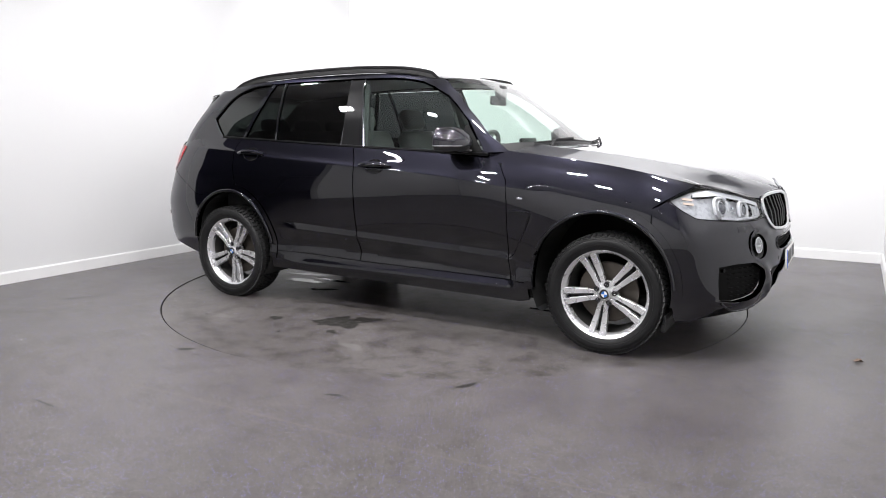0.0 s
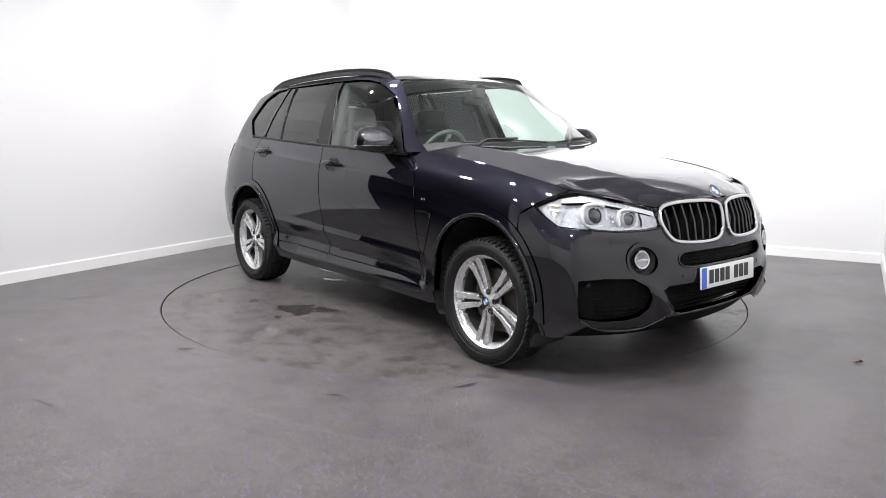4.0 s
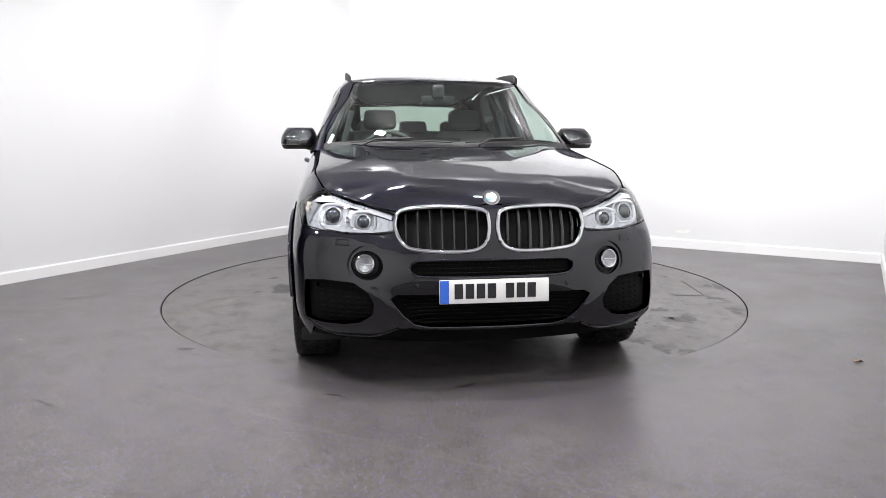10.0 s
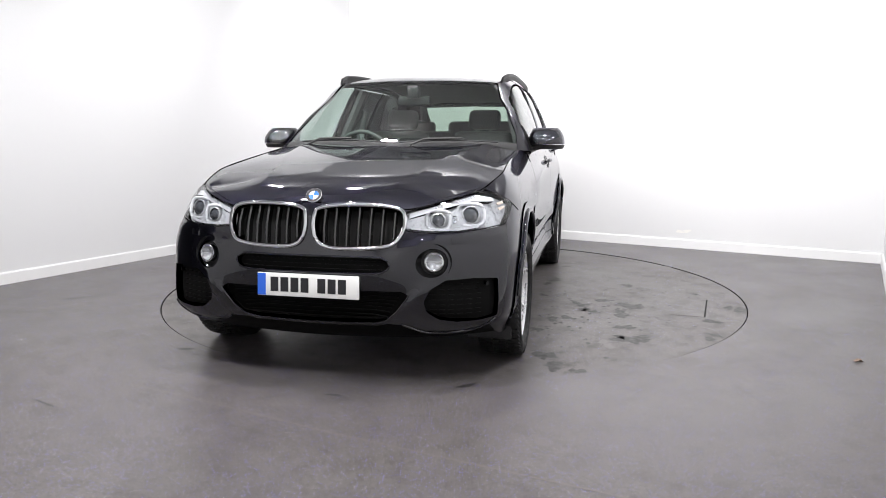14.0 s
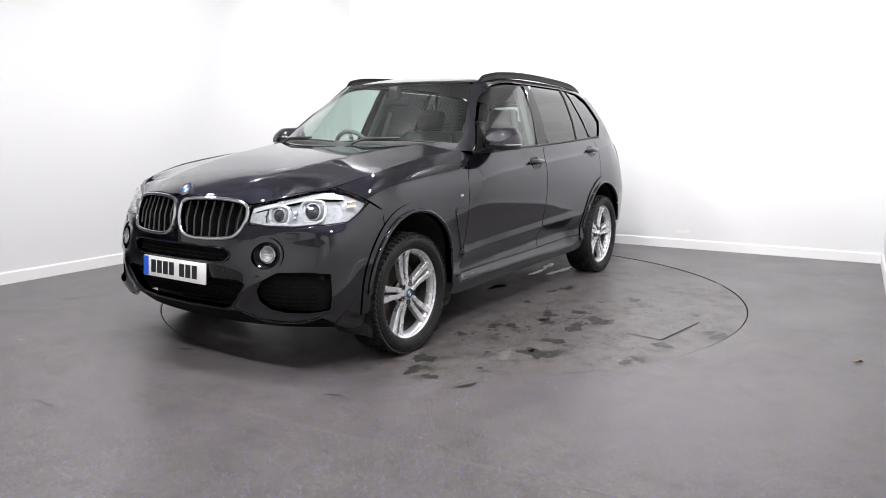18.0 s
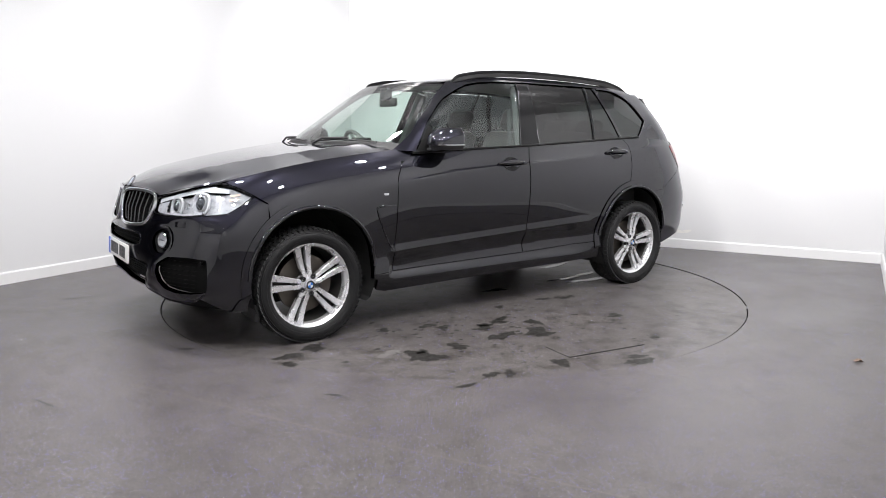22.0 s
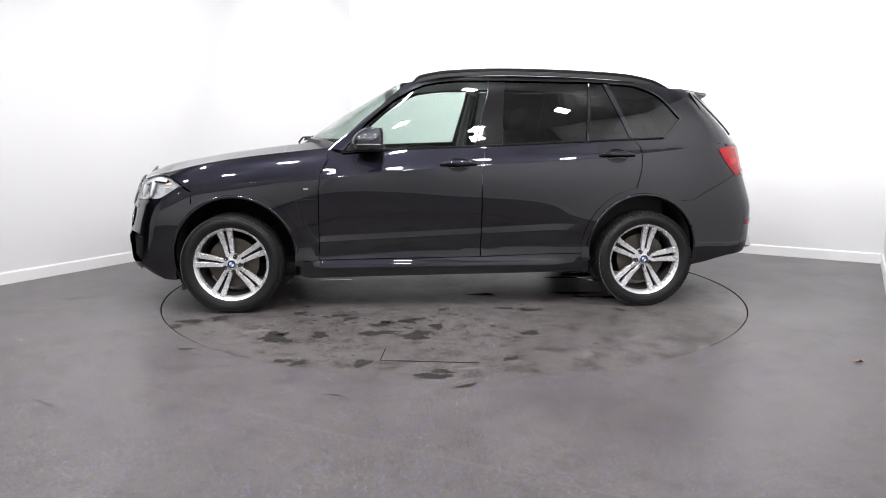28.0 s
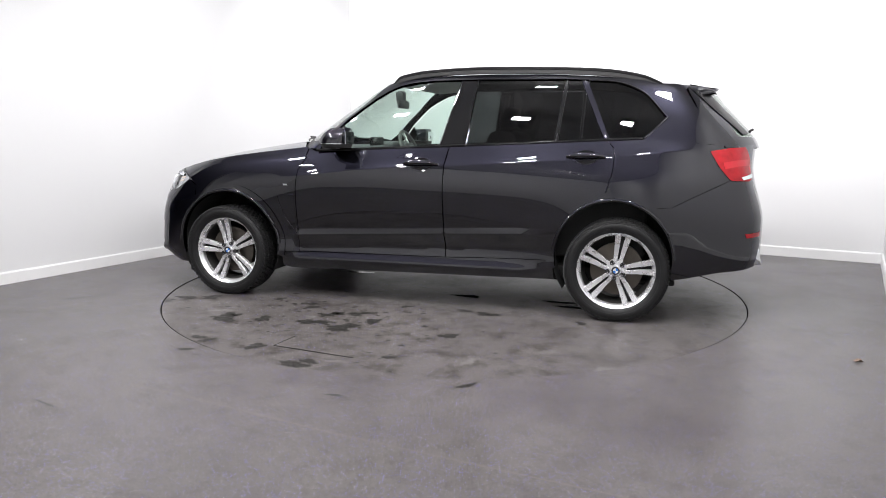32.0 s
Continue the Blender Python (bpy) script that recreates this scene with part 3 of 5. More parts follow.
def flood_lamp(u, v, tilt):
    """Flat flood lamp tilted to the end wall, hung from the ceiling on a rod."""
    ob = part("ceiling_light", box(FLOOD_D + .03, FLOOD_W + .03, .045, .008, 2, at=(0, 0, .025)), LAMPFRAME, None, "", pose(*room(u, v, FLOOD_Z), 0, 0, math.degrees(ANG)) @ pose(0, 0, 0, 0, -tilt, 0))
    part("hanger", tube([(0, 0, .0), (0, 0, ROOM_H - FLOOD_Z + .01)], .009, 6), LAMPFRAME, ob, "", pose(0, 0, 0, 0, tilt, 0) @ pose(0, 0, .03))
    a, b = FLOOD_D / 2, FLOOD_W / 2
    put("diffuser", mesh("diffuser", [(-a, -b, -.002), (-a, b, -.002), (a, b, -.002), (a, -b, -.002)], [(0, 1, 2, 3)], FLOOD_LIT), ob, "glowing lamp front")
    return tagged(ob, "flat grey flood lamp under the ceiling, out of view, switched on", "ceiling light", "flood lamps")


for u, tilt in FLOOD_ROWS:
    for v in FLOOD_V:
        flood_lamp(u, v, tilt)

# ---------------------------------------------------------------- the turning platform
table = tagged(new("turntable"), "round turning platform of speckled vinyl, stained with wet marks", "turntable")


def disc_mesh():
    seg = 160
    v = [(0, 0, 0)] + [(math.cos(k * math.tau / seg) * DISC_R, math.sin(k * math.tau / seg) * DISC_R, 0) for k in range(seg)]
    v += [(x, y, -0.05) for x, y, z in v[1:]]
    f = [(0, 1 + k, 1 + (k + 1) % seg) for k in range(seg)]
    rim = [(k, seg + k, seg + (k + 1) % seg, (k + 1) % seg) for k in range(seg)]
    # rim in black too, as shade inside the slot
    return mesh("disc", v[:seg + 1], f, PLATFORM), mesh("rim", v[1:], rim, DARK)


disc_top, disc_rim = disc_mesh()
put("disc", disc_top, table)
put("rim", disc_rim, table, "rim of the platform, blackened for the slot's shade")


def blot(name, x, y, w, h, turn, mat, parent, seed, z=0.0012):
    """A flat mark with an uneven edge."""
    rnd = random.Random(seed)
    n, pts = 48, []
    ph = [rnd.uniform(0, 6.28) for _ in range(4)]
    for k in range(n):
        a = k * math.tau / n
        r = 1 + .22 * math.sin(2 * a + ph[0]) + .18 * math.sin(3 * a + ph[1]) + .13 * math.sin(5 * a + ph[2]) + .10 * math.sin(8 * a + ph[3]) + .07 * math.sin(13 * a + ph[1] + ph[2]) + .05 * math.sin(19 * a + ph[0])
        px, py = w * r * math.cos(a), h * r * math.sin(a)
        c, s = math.cos(radians(turn)), math.sin(radians(turn))
        pts.append((x + px * c - py * s, y + px * s + py * c, z))
    me = mesh(name, [(x, y, z)] + pts, [(0, 1 + k, 1 + (k + 1) % n) for k in range(n)], mat)
    return put(name, me, parent)


# damp spots, water films and dried marks: x, y, half length, half width, turn
STAINS = [(.57, 1.12, .05, .05, 30), (.41, 1.06, .056, .045, 0), (.61, 1.33, .10, .055, 0), (.36, 1.40, .095, .085, 20), (.22, 1.20, .06, .05, 60), (1.23, 1.39, .088, .10, 40), (.96, 1.35, .055, .06, 0), (1.12, 1.85, .044, .035, 0),
          (1.05, 1.92, .023, .017, 0), (-.36, 1.40, .05, .055, 30), (-.15, 1.90, .045, .025, 0), (.25, 2.09, .07, .028, 150), (.30, 2.16, .085, .045, 0), (.68, 1.92, .05, .06, 20), (.85, .87, .06, .04, 0), (1.14, .80, .044, .035, 0)]
STAINS2 = [(1.67, .88, .08, .055, 30), (1.85, .95, .07, .05, 0), (1.91, 1.08, .045, .04, 0), (1.19, 1.31, .04, .03, 0), (.53, 1.07, .05, .035, 0), (.34, 1.01, .045, .035, 0), (-.30, .75, .06, .03, 0), (-.52, .81, .05, .03, 0), (.14, .75, .045, .03, 0), (1.02, 1.88, .035, .03, 0),
           (-1.12, .86, .035, .035, 0), (.79, .96, .045, .04, 0), (-.44, .80, .05, .04, 60), (-.12, -1.35, .15, .12, 45), (.02, -1.21, .09, .06, 45), (-.55, -1.48, .04, .045, 0), (-.01, -1.56, .035, .03, 0)]
for i, (x, y, w, h, a) in enumerate(STAINS + STAINS2):
    blot("stain", x, y, w, h, a, STAIN, table, 100 + i)
for i, (x, y, w, h, a) in enumerate([(-1.20, -.42, .20, .05, 5), (-1.0, -.30, .16, .03, 0), (-1.35, -.20, .18, .035, 8), (-.85, -.62, .10, .03, 20), (-1.15, .45, .22, .04, -6), (-.95, .30, .15, .03, 0), (-1.3, .25, .12, .03, 10), (-.2, .3, .12, .03, 0), (.95, -.35, .10, .03, 0)]):
    blot("water_film", x, y, w, h, a, WET, table, 300 + i)
for i, (x, y, w, h, a) in enumerate([(1.36, 1.23, .08, .04, 20), (.67, 1.21, .05, .02, 0), (-1.32, 1.78, .06, .03, 30), (.41, 1.12, .04, .02, 0), (-.6, 1.85, .06, .03, 60), (.1, 2.05, .06, .02, 0), (-1.0, 1.55, .05, .03, 40), (-.9, -1.62, .10, .03, 0), (.3, -1.75, .12, .03, -20)]):
    blot("dried_mark", x, y, w, h, a, CHALK, table, 400 + i, 0.0009)


def specks(name, count, seed, mat, sizes, where, label):
    """Many small flat marks strewn over the platform, joined in one mesh."""
    rnd = random.Random(seed)
    v, f = [], []
    for _ in range(count):
        r, a = where(rnd)
        x, y, w = r * math.cos(a), r * math.sin(a), rnd.uniform(*sizes)
        ph, n, base, long = rnd.uniform(0, 6.28), 9, len(v), rnd.uniform(.5, 1.0)
        v += [(x + w * (1 + .35 * math.sin(2 * k * math.tau / n + ph) + .2 * rnd.uniform(-1, 1)) * math.cos(k * math.tau / n), y + w * long * (1 + .3 * math.sin(3 * k * math.tau / n + ph)) * math.sin(k * math.tau / n), .0010) for k in range(n)]
        f.append(tuple(range(base, base + n)))
    ob = put(name, mesh(name, v, f, mat), table, label)
    ob["kind"] = "stuff"


specks("damp_specks", 210, 71, STAIN, (.004, .020), lambda r: (abs(r.gauss(1.45, .33)) % 2.15, r.uniform(.25, 1.75)), "small dark damp specks")
specks("damp_specks", 60, 72, STAIN, (.004, .018), lambda r: (math.sqrt(r.uniform(.05, 4.4)), r.uniform(-3.14, 3.14)), "small dark damp specks")
specks("grit", 90, 73, CHALK, (.003, .007), lambda r: (math.sqrt(r.uniform(.05, 4.6)), r.uniform(-3.14, 3.14)), "pale grit on the platform")
hatch = [(.015, 1.75), (.035, 1.97), (.580, 1.885), (.55, 1.66)]
hp = put("hatch", mesh("hatch", [(x, y, 0.0018) for x, y in hatch], [(0, 1, 2, 3)], PLATFORM), table, "vinyl-covered hatch lid")
hp.data.flip_normals()
for i in range(4):
    (x0, y0), (x1, y1) = hatch[i], hatch[(i + 1) % 4]
    d = Vector((x1 - x0, y1 - y0)).normalized()
    n = Vector((-d.y, d.x)) * (.0012, .0055, .0028, .0008)[i]
    put("hatch_gap", mesh("hatch_gap", [(x0 - n.x, y0 - n.y, .0024), (x1 - n.x, y1 - n.y, .0024), (x1 + n.x, y1 + n.y, .0024), (x0 + n.x, y0 + n.y, .0024)], [(0, 1, 2, 3)], DARK if i in (1, 2) else CHALK), hp)

# marks on the fixed floor
def strip(name, pts, w, mat, z, label, category):
    v, f = [], []
    for i, (x, y) in enumerate(pts):
        a, b = Vector(pts[max(i - 1, 0)]), Vector(pts[min(i + 1, len(pts) - 1)])
        d = (b - a).normalized()
        v += [(x - d.y * w, y + d.x * w, z), (x + d.y * w, y - d.x * w, z)]
    f = [(2 * i, 2 * i + 1, 2 * i + 3, 2 * i + 2) for i in range(len(pts) - 1)]
    return tagged(put(name, mesh(name, v, f, mat)), label, category, "", "structure")


strip("trim_seam", [(-1.61, -2.34), (-1.23, -2.52), (-.95, -2.67), (-.58, -2.87), (.33, -3.30), (.80, -3.52)], .0035, SEAM, .0012, "pale welded seam in the vinyl floor", "floor seam")
strip("trim_seam", [(-1.97, -2.55), (-1.83, -2.64)], .004, STAIN, .0012, "dark cut line in the vinyl floor", "floor seam")
strip("trim_seam", [(1.66, -1.86), (1.80, -1.92)], .002, STAIN, .0012, "dark cut line in the vinyl floor", "floor seam")
strip("trim_seam", [(-2.94, -.53), (-2.83, -.47), (-2.76, -.44)], .006, STAIN, .0012, "dark cut line in the vinyl floor", "floor seam")
for i, (x, y, w, h, a) in enumerate([(.07, -2.33, .07, .014, 30), (-.57, -2.47, .05, .01, -10), (-1.55, -1.75, .05, .02, 20), (3.1, -.6, .02, .01, 0), (3.95, .95, .02, .02, 0), (-1.45, -1.86, .02, .008, 0)]):
    tagged(blot("scuff_mark", x, y, w, h, a, STAIN, None, 500 + i), "dark scuff on the grey vinyl floor", "scuff")
bm = bmesh.new()
vs = [bm.verts.new((.026 * math.cos(k * math.tau / 10) * (1 + .35 * (k % 2)), .014 * math.sin(k * math.tau / 10) * (1 + .5 * (k % 2)), .006 + .006 * (k % 3))) for k in range(10)]
mid = bm.verts.new((0, 0, .003))
for k in range(10):
    bm.faces.new((mid, vs[k], vs[(k + 1) % 10]))
tagged(part("leaf", bm, LEAF, None, "", pose(2.23, -1.92, 0)), "curled brown dry leaf on the floor", "leaf")
for v, z in ((4.425, .18), (4.50, .19), (2.1, .62)):
    a = room(.0, v, z)
    mark = blot("wall_scuff", 0, 0, .035, .018, 0, SCUFF, None, int(v * 100), 0)
    mark.matrix_world = Matrix.Translation(a - Vector((UX, UY, 0)) * .002) @ Matrix.Rotation(math.atan2(VY, VX), 4, "Z") @ Matrix.Rotation(math.pi / 2, 4, "X")
    tagged(mark, "faint yellowish scuff on the white wall", "scuff")
tagged(part("paper_scrap", box(.012, .009, .003, .001), WALL, None, "", pose(-2.61, -1.59, .0016)), "tiny white paper scrap on the floor", "litter")

# ---------------------------------------------------------------- the car
car = tagged(new("car"), "black five-door suv with silver double-spoke wheels on a turning platform", "car")
ARCH_F, ARCH_R = (1.435, 0.40, 0.410), (-1.437, 0.425, 0.385)


def arc(c, a0, a1, n=24, grow=0.0):
    """Points of a wheel arch from angle a0 to a1, degrees."""
    x, z, r = c
    r += grow
    return [(x + r * math.cos(radians(a0 + (a1 - a0) * k / n)), z + r * math.sin(radians(a0 + (a1 - a0) * k / n))) for k in range(n + 1)]


def a_side(x, z):
    return float(LOW.a_of_x(np.array([x]), np.array([z]), 2.4, 12.0)[0])


def a_front(y, z):
    """Place along the outline for a half width y on the nose."""
    lo, hi = 0.0, 4.5
    for _ in range(30):
        mid = (lo + hi) / 2
        if LOW.at(np.array([mid]), np.array([z]))[0, 1] < y:
            lo = mid
        else:
            hi = mid
    return (lo + hi) / 2


def front_loop(pts):
    return [(a_front(y, z), z) for y, z in pts]


def facing(p, n, roll=0.0):
    """A pose at p whose y axis points along n."""
    y = n.normalized()
    x = Vector((0, 0, 1)).cross(y).normalized()
    x = -x
    z = x.cross(y)
    return Matrix((( x.x, y.x, z.x, p.x), (x.y, y.y, z.y, p.y), (x.z, y.z, z.z, p.z), (0, 0, 0, 1)))


def roundel(parent, r, m, name="emblem"):
    """Round badge: chrome rim, black ring and four quarters."""
    e = part(name, lathe([(0, .0), (r * .98, 0), (r, .002), (r, .005), (r * .93, .007), (r * .90, .004), (0, .004)], 36), CHROME, parent, "round chrome badge with blue and white quarters", m)
    part("badge_ring", lathe([(r * .62, .0052), (r * .62, .0058), (r * .90, .0058), (r * .90, .0052)], 36), INK, e)
    for k in range(4):
        bm = bmesh.new()
        c = bm.verts.new((0, .0062, 0))
        rim = [bm.verts.new((r * .60 * math.cos(radians(a)), .0058, r * .60 * math.sin(radians(a)))) for a in range(90 * k, 90 * k + 91, 15)]
        for a, b in zip(rim, rim[1:]):
            bm.faces.new((c, b, a))
        part("badge_quarter", bm, EMBLEM_BLUE if k % 2 else EMBLEM_WHITE, e)
    return e


G = 0.003        # half a shut line
KIDNEY = [(.035, .885), (.10, .902), (.217, .907), (.34, .902), (.424, .884), (.450, .845), (.446, .79), (.415, .735), (.36, .713), (.218, .704), (.10, .709), (.045, .735), (.022, .79), (.022, .85)]
LAMP_LOW = [(.466, .782), (.56, .772), (.69, .772), (.80, .783)]


def body_panels():
    shut = [(x, float(shut_z(x)[0])) for x in np.linspace(0.80, 1.90, 12)]
    for s in (1, -1):
        # wing
        wing = [(.868, .36), (.866, .493), (.860, .849), (.845, .97), (.80, 1.05), (.79, 1.13)] + [(x, z - G) for x, z in shut]
        wing += [(1.893, .960), (1.84, .931), (1.785, .898), (1.715, .850)] + arc(ARCH_F, 48, 188, 26) + [(1.0, .36)]
        skin("front_wing", low_side, [wing], PAINT, car, side=s, step=0.024, folds=crease_lines())
        # front door
        door = [(.862, .362), (.860, .493), (.854, .849), (.839, .97), (.79, 1.055), (.70, 1.114), (-.305, 1.146), (-.277, 1.031), (-.271, .835), (-.274, .372)]
        d = skin("front_door", low_side, [door], PAINT, car, side=s, step=0.024, folds=crease_lines())
        # rear door
        rear = [(-.282, .372), (-.279, .835), (-.285, 1.031), (-.312, 1.146), (-1.375, 1.194), (-1.418, 1.15), (-1.425, 1.092), (-1.419, .995), (-1.392, .90), (-1.372, .842)]
        rear += arc(ARCH_R, 81, -4, 16, 0.005) + [(-1.045, .395)]
        d2 = skin("rear_door", low_side, [rear], PAINT, car, side=s, step=0.024, folds=crease_lines())
        # rear quarter
        quarter = [(-1.381, 1.194), (-1.424, 1.15), (-1.431, 1.092), (-1.425, .995), (-1.398, .90), (-1.378, .84)] + arc(ARCH_R, 82, 118, 8)
        quarter += [(-1.80, .775), (-1.90, .83), (-2.145, .950), (-2.075, 1.03), (-2.015, 1.132), (-2.02, 1.165), (-1.90, 1.19), (-1.67, 1.203)]
        skin("rear_quarter", low_side, [quarter], PAINT, car, side=s, step=0.024, folds=crease_lines())
        # sill
        sill = [(.995, .352), (.87, .356), (-.28, .367), (-1.042, .39), (-1.058, .262), (-.6, .250), (.268, .240), (.93, .232), (1.0, .25)]
        skin("sill", low_side, [sill], PAINT, car, side=s, step=0.04)
        # arch lips
        for c, lo, hi in ((ARCH_F, -12, 190), (ARCH_R, -12, 192)):
            ring = arc(c, lo, hi, 40, 0.052) + arc(c, hi, lo, 40, -0.004)
            skin("wheel_arch", low_side, [[(x, max(z, .225)) for x, z in ring]], PAINT, car, side=s, step=0.03, lift=0.007, depth=0.035)
            part("arch_bead", tube(on(low_side, [(x, z) for x, z in arc(c, 2, 178, 40, 0.004)], 0.010, s), .0125, 10), PAINT, car)
        # rear bumper side and back
        back = [(a_side(x, z), z) for x, z in arc(ARCH_R, 120, 198, 14)] + [(a_side(-1.83, .298), .298), (a_side(-1.90, .309), .309), (a_side(-2.04, .340), .340), (a_side(-2.12, .355), .355), (11.5, .366), (12.2, .384), (13.0, .392), (14.0, .395), (14.0, .62), (12.5, .80), (12.2, .88), (12.12, .947), (11.8, .938)] + [(a_side(x, z), z) for x, z in ((x, float(np.interp(x, [-2.15, -1.90, -1.80], [.9485, .8265, .7715]))) for x in (-2.148, -2.1, -2.05, -2.0, -1.95, -1.90, -1.86, -1.83, -1.805))]
        skin("rear_bumper", low_wrap, [back], PAINT, car, side=s, step=0.05)
        skin("shoulder_panel", low_wrap, [[(a_side(-1.95, 1.125), 1.125), (a_side(-1.95, 1.20), 1.20), (11.5, 1.20), (11.5, 1.13)]], PAINT, car, side=s, step=0.05, lift=-0.005, depth=0)
        skin("scuttle_corner", low_side, [[(.92, 1.06), (.92, 1.115), (.64, 1.145), (.64, 1.08)]], PAINT, car, side=s, step=0.05, lift=-0.004, depth=0)
    gate = [(14.0, .625), (12.5, .805), (12.22, .885), (12.13, .95), (12.18, 1.05), (12.04, 1.14), (11.6, 1.155), (11.2, 1.156), (11.2, 1.17), (14.0, 1.17)]
    skin("tailgate", low_wrap, [gate], PAINT, car, step=0.06, both=True)


body_panels()


def nose():
    lamp_tip = (a_side(1.785, .885), .885)
    arch = [(a_side(x, z), z) for x, z in arc(ARCH_F, 46, -10, 14)]
    outer = [(0.0, .316), (0.0, .330)] + front_loop([(.30, .333), (.37, .352), (.425, .40), (.478, .470), (.480, .488), (.45, .504)]) + [(0.0, .508), (0.0, .590)]
    outer += front_loop([(.30, .590), (.355, .594), (.383, .608), (.392, .628), (.383, .647), (.355, .662), (.30, .666)]) + [(0.0, .666), (0.0, .915), (a_front(.2, .912), .912)]
    outer += front_loop([(.40, .893), (.452, .870), (.458, .80)] + LAMP_LOW) + [(a_side(1.935, .797), .797), (a_side(1.86, .838), .838), lamp_tip, (a_side(1.712, .842), .842)] + arch
    outer += [(a_side(1.85, .232), .232), (3.5, .235), (3.2, .262)] + front_loop([(.84, .325), (.77, .296), (.69, .286), (.54, .290), (.447, .334), (.384, .337), (.315, .319)])
    kidney = smooth_loop(front_loop(KIDNEY), 3)
    fa, fz = a_front(.596, .641), .641
    fog = [(fa - .03 + .24 * math.cos(k * math.tau / 28), fz - .006 + .068 * math.sin(k * math.tau / 28)) for k in range(28)]
    duct = rounded(front_loop([(.880, .548), (.78, .558), (.65, .553), (.585, .512), (.555, .455), (.565, .405), (.62, .365), (.70, .350), (.80, .352), (.880, .366)]), 0.02)
    for s in (1, -1):
        skin("front_bumper", low_wrap, [outer, kidney, fog, duct], PAINT, car, side=s, step=0.024, depth=0.03)


nose()


def grilles():
    for s in (1, -1):
        lp = smooth_loop(front_loop(KIDNEY), 4)
        ring = on(low_wrap, lp, 0.004, s)
        k = part("kidney_frame", tube(ring, 0.0105, 12, True), CHROME, car, "polished chrome grille surround")
        skin("grille_back", low_wrap, [lp], DARK, k, side=s, step=0.1, lift=-0.075, depth=0)
        for i in range(7):
            y = 0.070 + i * 0.0555
            z0, z1 = np.interp(y, [.03, .10, .36, .44], [.745, .712, .716, .765]), np.interp(y, [.03, .1, .34, .44], [.88, .899, .899, .862])
            p0, n0 = place(low_wrap, a_front(y, z0), z0, -0.012, s)
            p1, n1 = place(low_wrap, a_front(y, z1), z1, -0.012, s)
            pm, nm = place(low_wrap, a_front(y, (z0 + z1) / 2), (z0 + z1) / 2, -0.004, s)
            bm = bmesh.new()
            w = Vector((0, 0.0062, 0))
            rows = []
            for p, n in ((p0, n0), (pm, nm), (p1, n1)):
                back = Vector((-0.045, 0, 0))
                rows.append([bm.verts.new(v) for v in (p - w, p + Vector((.005, 0, 0)), p + w, p + w * .6 + back, p - w * .6 + back)])
            for ra, rb in zip(rows, rows[1:]):
                for j in range(5):
                    bm.faces.new((ra[j], ra[(j + 1) % 5], rb[(j + 1) % 5], rb[j]))
            bm.faces.new(rows[0]), bm.faces.new(rows[-1])
            bmesh.ops.recalc_face_normals(bm, faces=bm.faces)
            part("grille_slat", bm, SLAT, k)
        # fog lamp
        p, n = place(low_wrap, a_front(.596, .641), .641, 0.0, s)
        n = (n + Vector((0.45, 0, 0))).normalized()
        f = part("fog_lamp", lathe([(.046, -.03), (.046, .002), (.042, .005), (.037, .003), (.037, -.02)], 32), CHROME, car, "round fog lamp with a chrome ring", facing(p, n))
        part("bowl", lathe([(0, -.022), (.026, -.012), (.037, .0)], 24), BEZEL, f)
        part("lens", lathe([(0, .006), (.020, .004), (.037, .0)], 24), LENS, f)
        part("divider", box(.072, .004, .006, .001, at=(0, .006, 0)), CHROME, f)
        part("fog_socket", lathe([(.086, -.006), (.078, -.012), (.062, -.022), (.048, -.020), (.046, -.05)], 32), GLOSS, f)
        # side duct
        dl = rounded(front_loop([(.880, .548), (.78, .558), (.65, .553), (.585, .512), (.555, .455), (.565, .405), (.62, .365), (.70, .350), (.80, .352), (.880, .366)]), 0.02)
        d = skin("air_duct", low_wrap, [dl], DUCT, car, "black plastic side air duct", side=s, step=0.08, lift=-0.035, depth=0)
        for i in range(6):
            for j in range(7):
                y, z = .60 + i * .042, .380 + j * .025
                if y < .64 and z > .50 or y < .59:
                    continue
                p, n = place(low_wrap, a_front(y, z), z, -0.030, s)
                part("grille_cell", box(.030, .006, .005, .001), DUCT, d, "", facing(p, n))
        p, n = place(low_wrap, a_front(.845, .525), .525, -0.020, s)
        part("parking_sensor", lathe([(0, .004), (.010, .003), (.011, -.02)], 16), GLOSS, car, "", facing(p, n))
        p, n = place(low_wrap, a_front(.36, .545), .545, 0.0, s)
        part("parking_sensor", lathe([(0, .003), (.011, .002), (.012, -.02)], 16), PAINT, car, "", facing(p, n))
        p, n = place(low_wrap, a_front(.70, .735), .735, 0.001, s)
        part("washer_cover", box(.075, .003, .032, .001), PAINT, car, "", facing(p, n))
    up_in = [(0.0, .590), (0.0, .666)] + front_loop([(.30, .666), (.355, .662), (.383, .647), (.392, .628), (.383, .608), (.355, .594), (.30, .590)])
    g = skin("upper_intake", low_wrap, [up_in], DUCT, car, "black honeycomb air intake", both=True, step=0.08, lift=-0.03, depth=0)
    for j in range(3):
        for i in range(-12, 13):
            y, z = i * .029 + (j % 2) * .0145, .606 + j * .022
            if abs(y) > .36:
                continue
            p, n = place(low_wrap, a_front(abs(y), z), z, -0.020, 1 if y >= 0 else -1)
            part("grille_cell", box(.022, .012, .004, 0), DUCT, g, "", facing(p, n), smooth=False)
    lo_in = [(0.0, .330), (0.0, .508)] + front_loop([(.45, .504), (.480, .488), (.478, .470), (.425, .40), (.37, .352), (.30, .333)])
